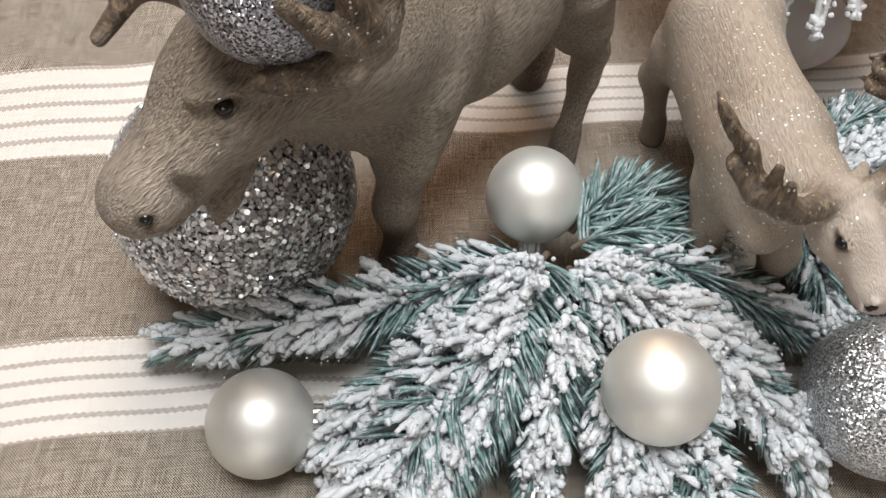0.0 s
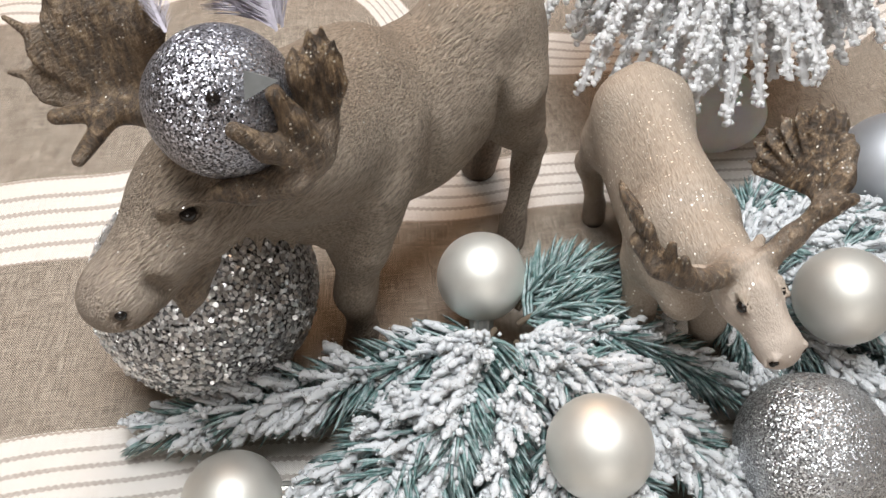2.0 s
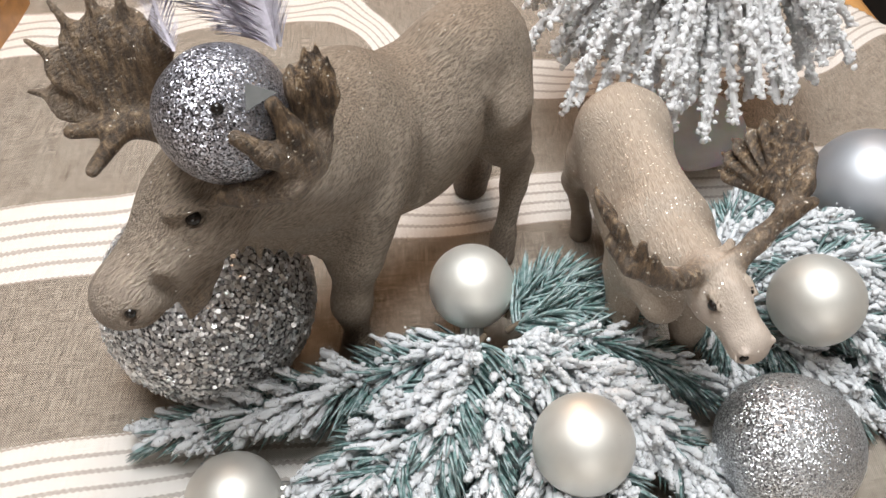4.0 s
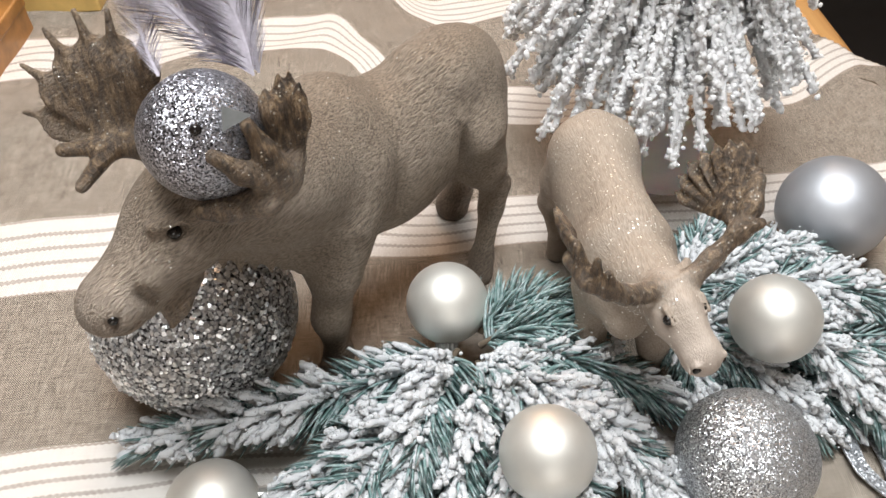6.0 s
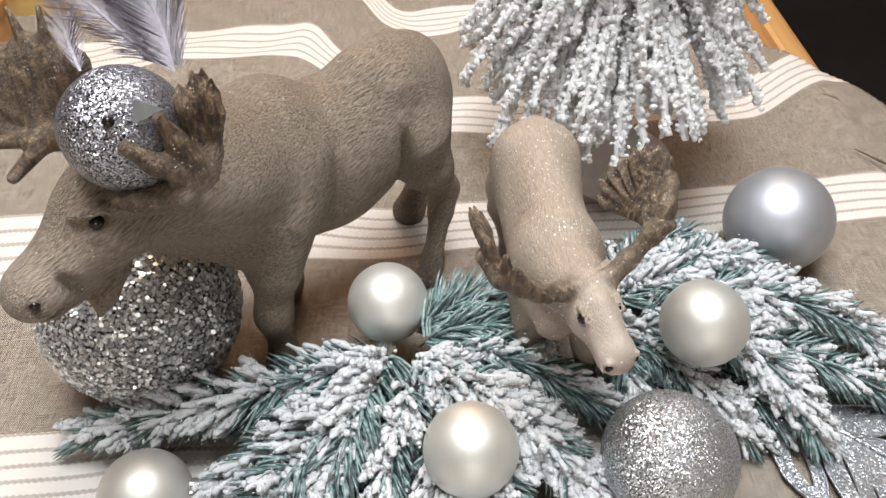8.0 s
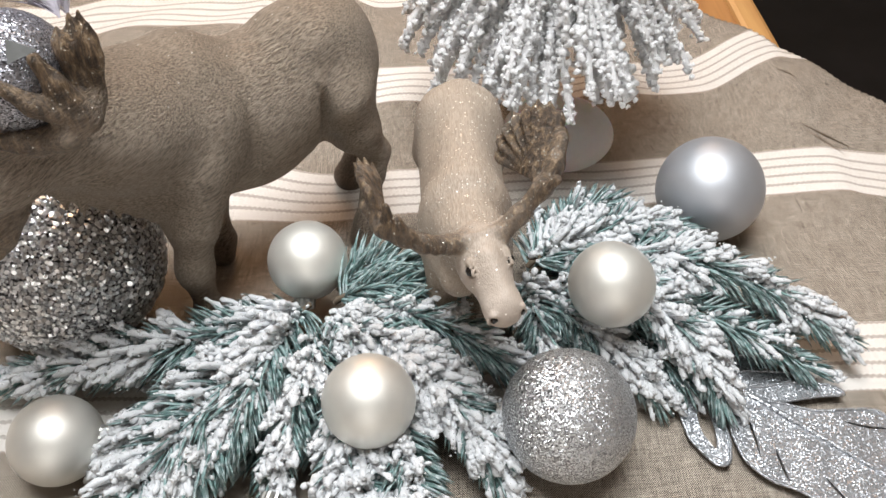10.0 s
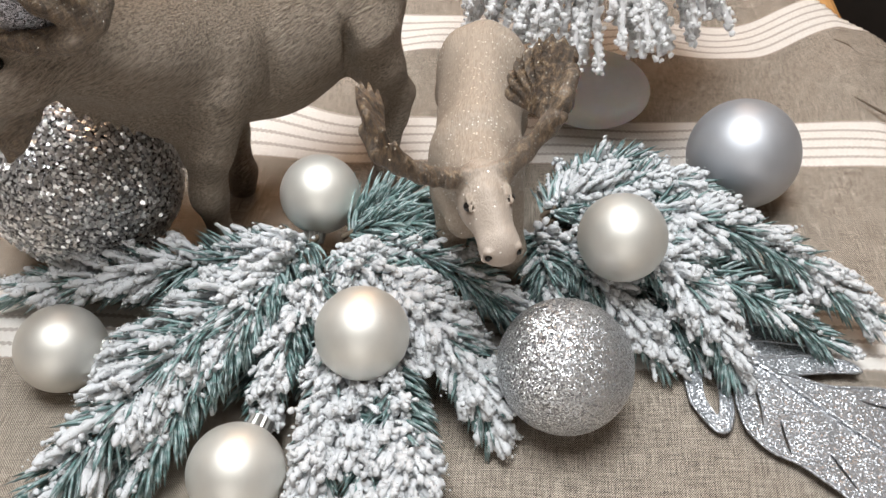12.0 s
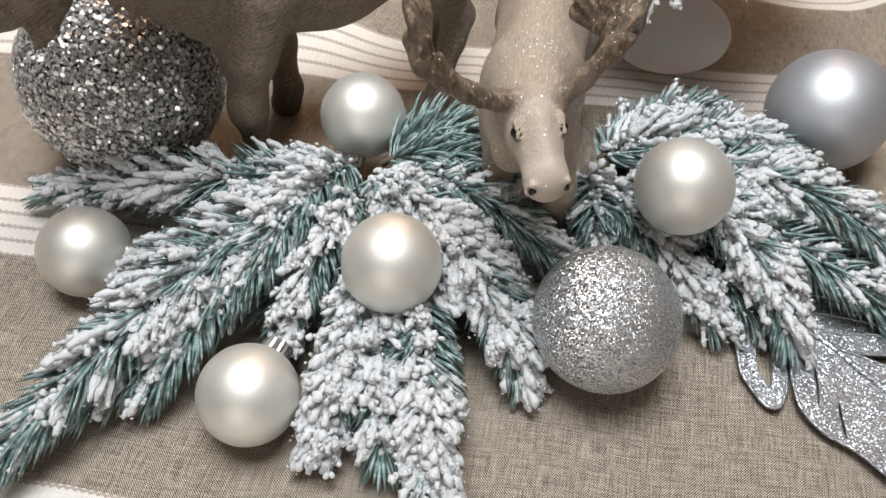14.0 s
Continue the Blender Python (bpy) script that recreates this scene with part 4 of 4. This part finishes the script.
def spray_branch(parent, rows, count, length, flock, seed, flat=0.75, bare=0):
    """One twig along a bent line, with its needles and the snow on them."""
    rnd = np.random.RandomState(seed)
    count = int(count * 0.60)
    p0, p1, p2 = (np.array(r, float) for r in rows)
    s = np.linspace(0, 1, 24)[:, None]
    path = (1 - s) ** 2 * p0 + 2 * s * (1 - s) * p1 + s * s * p2
    path = path + rnd.normal(0, 0.0004, path.shape)
    V, F = tube(path, np.linspace(0.0016, 0.0008, 24))
    twig = build("branch", V, F, TWIG, parent)
    u = rnd.uniform(0.04, 1.0, count) ** 0.9
    base = (1 - u[:, None]) ** 2 * p0 + 2 * (u * (1 - u))[:, None] * p1 + (u * u)[:, None] * p2
    T = 2 * (1 - u[:, None]) * (p1 - p0) + 2 * u[:, None] * (p2 - p1)
    T /= np.linalg.norm(T, axis=1, keepdims=True)
    side = np.cross(T, [0, 0, 1.0])
    side /= np.linalg.norm(side, axis=1, keepdims=True)
    up = np.cross(side, T)
    phi = np.where(rnd.rand(count) < 0.62, rnd.choice([0, math.pi], count) + rnd.normal(0, 0.38, count), rnd.uniform(0, math.pi, count))
    lean = np.radians(rnd.uniform(52, 76, count)) * (1 - 0.5 * u ** 4)
    radial = side * np.cos(phi)[:, None] + up * (np.sin(phi) * flat)[:, None]
    way = T * np.cos(lean)[:, None] + radial * np.sin(lean)[:, None]
    way /= np.linalg.norm(way, axis=1, keepdims=True)
    ln = length * 1.06 * rnd.uniform(0.84, 1.22, count) * (1 - 0.25 * u)
    droop = (T * 0.30 + np.array([0, 0, -0.10])) * ln[:, None]
    # keep clear of the cloth
    low = base[:, 2] + way[:, 2] * ln + droop[:, 2]
    lift = np.maximum(0, 0.0012 - low)
    droop[:, 2] += lift
    V, F = needles(base, way, ln, droop, rnd)
    ob = build("needles", V, F, NEEDLE, twig)
    ob["kind"] = "stuff"
    # snow sticks to the upper needles as an uneven crust, thicker in places
    high = np.abs(np.sin(phi)) * np.sign(np.sin(phi)) + rnd.normal(0, 0.45, count)
    drift = np.array([noise.noise(Vector(b) * 75 + Vector((seed, 0, 0))) for b in base + way * ln[:, None] * 0.6])
    chosen = np.where((high + 2.6 * drift > 1.72 - 1.2 * flock) & (bare * np.cos(phi) < 0.15) & (flock > 0))[0]
    if len(chosen):
        V, F = crust(base[chosen], way[chosen], ln[chosen], droop[chosen], rnd, 0.95 + 0.30 * flock)
        pts, rad = [], []
        for i in range(int(count * 0.7 * flock)):
            t = rnd.uniform(0.1, 0.98)
            p = (1 - t) ** 2 * p0 + 2 * t * (1 - t) * p1 + t * t * p2
            pts.append(p + rnd.normal(0, 0.0022, 3) + (0, 0, 0.0024))
            rad.append(rnd.uniform(0.0008, 0.0020))
        for i in rnd.choice(chosen, int(len(chosen) * 1.9)):
            t = rnd.uniform(0.25, 1.0)
            pts.append(base[i] + way[i] * ln[i] * t + droop[i] * t * t + rnd.normal(0, 0.0008, 3) + (0, 0, 0.0006))
            rad.append(0.0010 + 0.0011 * rnd.rand() ** 2)
        for i in rnd.choice(chosen, max(3, int(len(chosen) * 0.14))):
            t = rnd.uniform(0.45, 1.0)
            mid = base[i] + way[i] * ln[i] * t + droop[i] * t * t + (0, 0, 0.0008)
            for j in range(rnd.randint(6, 14)):
                pts.append(mid + rnd.normal(0, 1, 3) * (0.0017, 0.0017, 0.0009))
                rad.append(rnd.uniform(0.0009, 0.0018))
        V2, F2 = lumps(np.array(pts), np.array(rad), rnd)
        F = F + [tuple(f) for f in (F2 + len(V)).tolist()]
        V = np.concatenate([V, V2])
        pick = rnd.choice(chosen, len(chosen) * 7)
        t = rnd.uniform(0.2, 1.05, len(pick))[:, None]
        crumbs = base[pick] + way[pick] * ln[pick][:, None] * t + droop[pick] * t * t + rnd.normal(0, 0.0011, (len(pick), 3)) + (0, 0, 0.0006)
        V2, F2 = grains(crumbs, rnd.uniform(0.0003, 0.0008, len(pick)), rnd)
        F = F + [tuple(f) for f in (F2 + len(V)).tolist()]
        V = np.concatenate([V, V2])
        V[:, 2] = np.maximum(V[:, 2], 0.0010)
        snow = build("snow_flock", V, F, FLOCK, twig, True, "white snow flocking")
        snow["kind"] = "stuff"


left_spray = tagged(new("pine_spray"), "artificial green pine spray thickly flocked with snow, spread on the cloth", "pine spray")
for i, (rows, count, length, flock) in enumerate((
    (((0.040, 0.178, 0.030), (-0.030, 0.148, 0.040), (-0.106, 0.150, 0.014)), 660, 0.0195, 0.72),
    (((0.040, 0.175, 0.040), (0.026, 0.135, 0.054), (0.010, 0.101, 0.030)), 560, 0.0180, 1.15),
    (((0.032, 0.160, 0.034), (-0.012, 0.108, 0.044), (-0.052, 0.018, 0.016)), 900, 0.0210, 0.95),
    (((0.014, 0.125, 0.030), (0.002, 0.092, 0.036), (-0.011, 0.060, 0.014)), 480, 0.0165, 1.2),
    (((0.012, 0.148, 0.030), (-0.016, 0.125, 0.038), (-0.040, 0.104, 0.016)), 400, 0.0165, 0.95),
    (((0.048, 0.160, 0.036), (0.042, 0.128, 0.046), (0.032, 0.090, 0.018)), 460, 0.0146, 0.92),
    (((0.062, 0.135, 0.028), (0.066, 0.090, 0.036), (0.061, 0.054, 0.012)), 540, 0.0150, 1.3),
    (((0.080, 0.130, 0.028), (0.094, 0.085, 0.036), (0.109, 0.036, 0.012)), 680, 0.0156, 1.3),
    (((0.080, 0.150, 0.036), (0.110, 0.128, 0.046), (0.131, 0.097, 0.014)), 560, 0.0156, 1.3),
    (((0.060, 0.178, 0.032), (0.098, 0.172, 0.046), (0.136, 0.153, 0.022)), 520, 0.0170, 0.62),
    (((0.050, 0.172, 0.034), (0.064, 0.158, 0.042), (0.076, 0.140, 0.034)), 380, 0.0152, 0.92),
    (((0.060, 0.165, 0.034), (0.086, 0.152, 0.042), (0.108, 0.140, 0.030)), 380, 0.0152, 0.92),
    (((0.052, 0.190, 0.034), (0.072, 0.206, 0.050), (0.097, 0.204, 0.036)), 360, 0.0185, 0.0),
    (((0.052, 0.180, 0.036), (0.078, 0.192, 0.048), (0.102, 0.186, 0.034)), 360, 0.0180, 0.0),
    (((0.036, 0.182, 0.028), (0.010, 0.170, 0.032), (-0.020, 0.162, 0.022)), 380, 0.0175, 0.25),
    (((0.046, 0.176, 0.024), (0.050, 0.150, 0.022), (0.050, 0.118, 0.014)), 360, 0.0164, 0.30),
    (((0.052, 0.165, 0.020), (0.080, 0.130, 0.020), (0.100, 0.085, 0.010)), 380, 0.0165, 0.10),
    (((0.056, 0.165, 0.020), (0.064, 0.120, 0.018), (0.080, 0.070, 0.010)), 380, 0.0165, 0.10),
    (((0.064, 0.170, 0.020), (0.100, 0.150, 0.024), (0.125, 0.125, 0.012)), 380, 0.0165, 0.15),
    (((0.030, 0.165, 0.020), (0.000, 0.130, 0.020), (-0.025, 0.080, 0.010)), 420, 0.0165, 0.12),
    (((0.010, 0.110, 0.018), (-0.015, 0.070, 0.018), (-0.045, 0.040, 0.010)), 380, 0.0165, 0.15),
    (((0.010, 0.165, 0.018), (-0.040, 0.155, 0.020), (-0.090, 0.160, 0.010)), 380, 0.0165, 0.10),
    (((0.060, 0.128, 0.030), (0.078, 0.085, 0.034), (0.085, 0.052, 0.012)), 460, 0.0150, 0.95),
    (((0.040, 0.170, 0.022), (0.028, 0.140, 0.020), (0.020, 0.112, 0.010)), 320, 0.0164, 0.05),
)):
    spray_branch(left_spray, rows, count, length, flock, 100 + i, bare={1: -1, 3: -1, 9: 1}.get(i, 0))

right_spray = tagged(new("pine_spray"), "artificial green pine spray flocked with snow beside the small moose", "pine spray")
for i, (rows, count, length, flock) in enumerate((
    (((0.150, 0.205, 0.026), (0.172, 0.252, 0.034), (0.200, 0.262, 0.028)), 420, 0.0175, 0.22),
    (((0.150, 0.200, 0.034), (0.200, 0.240, 0.052), (0.240, 0.230, 0.030)), 560, 0.0164, 0.92),
    (((0.190, 0.210, 0.036), (0.245, 0.208, 0.048), (0.303, 0.174, 0.018)), 760, 0.0175, 0.80),
    (((0.190, 0.190, 0.032), (0.220, 0.172, 0.044), (0.238, 0.139, 0.014)), 520, 0.0164, 0.92),
    (((0.205, 0.192, 0.026), (0.245, 0.176, 0.032), (0.284, 0.158, 0.012)), 440, 0.0164, 0.35),
    (((0.150, 0.190, 0.030), (0.178, 0.168, 0.038), (0.207, 0.142, 0.012)), 520, 0.0152, 0.85),
    (((0.146, 0.196, 0.032), (0.150, 0.180, 0.038), (0.156, 0.160, 0.022)), 340, 0.0164, 0.45),
    (((0.150, 0.205, 0.036), (0.168, 0.212, 0.050), (0.190, 0.215, 0.044)), 380, 0.0164, 0.75),
    (((0.160, 0.195, 0.034), (0.190, 0.190, 0.046), (0.222, 0.190, 0.036)), 440, 0.0164, 0.80),
    (((0.190, 0.205, 0.018), (0.230, 0.200, 0.020), (0.280, 0.180, 0.010)), 400, 0.0165, 0.10),
    (((0.180, 0.195, 0.018), (0.205, 0.175, 0.020), (0.225, 0.150, 0.010)), 380, 0.0165, 0.10),
    (((0.150, 0.205, 0.018), (0.180, 0.235, 0.024), (0.225, 0.245, 0.014)), 400, 0.0165, 0.20),
    (((0.150, 0.185, 0.022), (0.160, 0.160, 0.022), (0.180, 0.150, 0.012)), 320, 0.0152, 0.55),
)):
    spray_branch(right_spray, rows, count, length, flock, 200 + i)

# ---- white crystal tree ----


def crystal_tree():
    rnd = np.random.RandomState(11)
    cx, cy = 0.168, 0.360
    tree = tagged(new("decorative_tree"), "white artificial tree of hanging crystal-coated strands on a frosted base", "decorative tree")
    V, F = tube([(cx, cy, 0.03), (cx, cy, 0.20), (cx, cy, 0.38)], [0.005, 0.004, 0.002], 10)
    build("trunk", V, F, CRYSTAL, tree)
    bm = bmesh.new()
    bmesh.ops.create_uvsphere(bm, u_segments=48, v_segments=28, radius=1)
    bmesh.ops.scale(bm, vec=(0.036, 0.033, 0.0195), verts=bm.verts)
    bmesh.ops.translate(bm, vec=(0.179, 0.338, 0.0215), verts=bm.verts)
    part("base", bm, FROST, tree, "frosted translucent rounded base", True)
    for i in range(440):
        h = rnd.uniform(0, 1) ** 1.4 if i < 340 else rnd.uniform(0, 0.16)
        z0 = 0.135 + 0.22 * h
        reach = (0.090 - 0.062 * h) * (rnd.uniform(0.80, 1.08) if i % 3 else rnd.uniform(0.35, 0.75))
        a = i * 2.39996 + rnd.normal(0, 0.1)
        fall = rnd.uniform(0.045, 0.076)
        s = np.linspace(0.2, 1, 32)[:, None]
        p0 = np.array([0, 0, z0])
        d = np.array([math.cos(a), math.sin(a), 0])
        p1 = p0 + d * reach * 0.55 + (0, 0, 0.004)
        p2 = p0 + d * reach + (0, 0, -fall)
        swing = np.array([-d[1], d[0], 0]) * rnd.normal(0, 0.006)
        path = (1 - s) ** 2 * p0 + 2 * s * (1 - s) * (p1 + swing) + s * s * p2 + (cx, cy, 0)
        V, F = tube(path, rnd.uniform(0.0014, 0.0024, 32), 5)
        pts = np.repeat(path, 5, axis=0)
        out = rnd.normal(0, 1, pts.shape)
        pts = pts + out / np.linalg.norm(out, axis=1, keepdims=True) * rnd.uniform(0.0012, 0.0038, (160, 1))
        V2, F2 = lumps(pts, 0.0008 + 0.0014 * rnd.rand(160) ** 1.4, rnd)
        F = F + [tuple(f) for f in (F2 + len(V)).tolist()]
        V = np.concatenate([np.array(V), V2])
        build("strand", V, F, CRYSTAL, tree)


crystal_tree()

# ---- silver glitter leaf ----


def rounded(points, steps=6):
    """A closed smooth line through corner points."""
    P = np.array(points, float)
    n = len(P)
    line = []
    for i in range(n):
        a, b, c, d = (P[(i + j) % n] for j in (-1, 0, 1, 2))
        for k in range(steps):
            t = k / steps
            line.append(0.5 * (2 * b + (c - a) * t + (2 * a - 5 * b + 4 * c - d) * t * t + (3 * b - a - 3 * c + d) * t ** 3))
    return line


def slit(points, half=0.0007):
    """A thin pointed opening along a bent line."""
    p0, p1, p2 = (np.array(p, float) for p in points)
    left, right = [], []
    for i in range(11):
        t = i / 10
        p = (1 - t) ** 2 * p0 + 2 * t * (1 - t) * (2 * p1 - 0.5 * p0 - 0.5 * p2) + t * t * p2
        d = p2 - p0
        side = np.array([-d[1], d[0]]) / np.linalg.norm(d) * half * math.sin(math.pi * t) ** 0.6
        left.append(p + side)
        if 0 < i < 10:
            right.append(p - side)
    return left + right[::-1]


def lobe(parent, outline, openings, z, thick=0.0012):
    """A flat leaf piece with openings cut through, and a raised rim."""
    bm = bmesh.new()
    for ring in [outline] + openings:
        vs = [bm.verts.new((x, y, z)) for x, y in ring]
        for i in range(len(vs)):
            bm.edges.new((vs[i - 1], vs[i]))
    bmesh.ops.triangle_fill(bm, use_beauty=True, edges=bm.edges[:])
    bmesh.ops.subdivide_edges(bm, edges=[e for e in bm.edges if e.calc_length() > 0.006], cuts=2, use_grid_fill=True)
    bmesh.ops.triangulate(bm, faces=bm.faces[:])
    bmesh.ops.recalc_face_normals(bm, faces=bm.faces[:])
    if sum(f.normal.z for f in bm.faces) < 0:
        bmesh.ops.reverse_faces(bm, faces=bm.faces[:])
    for v in bm.verts:
        v.co.z += 0.0012 * noise.noise(Vector((v.co.x * 60, v.co.y * 60, z * 900)))
    made = bmesh.ops.extrude_face_region(bm, geom=bm.faces[:])["geom"]
    for v in made:
        if isinstance(v, bmesh.types.BMVert):
            v.co.z += thick
    piece = part("leaflet", bm, LEAF_GLITTER, parent)
    ring = [(x, y, z + thick + 0.0012 * noise.noise(Vector((x * 60, y * 60, z * 900)))) for x, y in outline + outline[:1]]
    V, F = tube(ring, [0.0008] * len(ring), 6)
    build("rim", V, F, LEAF_GLITTER, piece)


leaf = tagged(new("glitter_leaf"), "silver glitter leaf decoration with slit lobes lying on the cloth", "leaf decoration")
# looped lobe
lobe(leaf, rounded([(0.2188, 0.1502), (0.2202, 0.1260), (0.2231, 0.1186), (0.2285, 0.1108), (0.2320, 0.1084), (0.2357, 0.1095), (0.2375, 0.1138), (0.2388, 0.1215), (0.2384, 0.1385), (0.2400, 0.1500), (0.2360, 0.1600), (0.2250, 0.1600)]),
     [rounded([(0.2280, 0.1414), (0.2269, 0.1279), (0.2290, 0.1215), (0.2320, 0.1170), (0.2338, 0.1286), (0.2326, 0.1405)], 4)], 0.0042)
# broad body
lobe(leaf, rounded([(0.2400, 0.1520), (0.2407, 0.1385), (0.2413, 0.1217), (0.2440, 0.1095), (0.2518, 0.1010), (0.2611, 0.0967), (0.2698, 0.0903), (0.2780, 0.0836), (0.2850, 0.0768), (0.3000, 0.0660), (0.3350, 0.0600), (0.3450, 0.0850), (0.3400, 0.1080), (0.3190, 0.1310), (0.3100, 0.1375), (0.2861, 0.1365), (0.2697, 0.1405), (0.2613, 0.1424), (0.2500, 0.1480)]),
     [slit(((0.2487, 0.1360), (0.2509, 0.1265), (0.2504, 0.1109))), slit(((0.2587, 0.1166), (0.2593, 0.1076), (0.2607, 0.0995))), slit(((0.2770, 0.1020), (0.2800, 0.0950), (0.2850, 0.0850))), slit(((0.2950, 0.1310), (0.3050, 0.1280), (0.3170, 0.1270)))], 0.0046)
# upper lobes
lobe(leaf, rounded([(0.2460, 0.1490), (0.2613, 0.1430), (0.2698, 0.1418), (0.2878, 0.1447), (0.3001, 0.1456), (0.2938, 0.1512), (0.2777, 0.1528), (0.2605, 0.1503), (0.2495, 0.1513)]), [], 0.0052)
lobe(leaf, rounded([(0.2470, 0.1524), (0.2605, 0.1516), (0.2777, 0.1541), (0.2890, 0.1560), (0.2788, 0.1590), (0.2623, 0.1604), (0.2512, 0.1588)]), [], 0.0048)
lobe(leaf, rounded([(0.2470, 0.1600), (0.2623, 0.1617), (0.2740, 0.1650), (0.2640, 0.1700), (0.2480, 0.1690)]), [], 0.0044)
V, F = tube([(0.222, 0.186, 0.006), (0.236, 0.166, 0.006), (0.252, 0.148, 0.0064), (0.290, 0.115, 0.0060), (0.330, 0.080, 0.0056)], [0.0016, 0.0015, 0.0014, 0.0012, 0.0006], 8)
build("stalk", V, F, LEAF_GLITTER, leaf)

# ---- dark strips that stand in for shaded creases in the cloth ----
for a, b, c in (((0.3518, 0.3685, 0.0052), (0.3628, 0.3536, 0.0060), (0.3745, 0.3428, 0.0052)), ((0.3547, 0.4378, 0.0052), (0.3618, 0.4300, 0.0060), (0.3663, 0.4201, 0.0052))):
    V, F = tube([a, b, c], [0.0003, 0.0008, 0.0004], 6)
    tagged(build("pine_needle", V, F, TWIG), "dark dry pine needle fallen on the linen cloth", "needle", "fallen needles")

# ---- boxes at the back ----
for name, b, mat, label in (
    ("gift_box", (-0.325, 0.590, 0.001, -0.245, 0.660, 0.030), GOLD_CARD, "small golden cardboard box lying at the back of the table"),
    ("gift_box", (-0.385, 0.440, 0.001, -0.292, 0.560, 0.035), AMBER, "amber-brown box at the back of the table"),
):
    bm = box(bmesh.new(), *b, 0.002)
    ob = tagged(part(name, bm, mat, None), label, "box")
    lid = (b[0] - 0.001, b[1] - 0.001, b[5] - 0.010, b[3] + 0.001, b[4] + 0.001, b[5] + 0.001)
    part("lid", box(bmesh.new(), *lid, 0.0015), mat, ob)
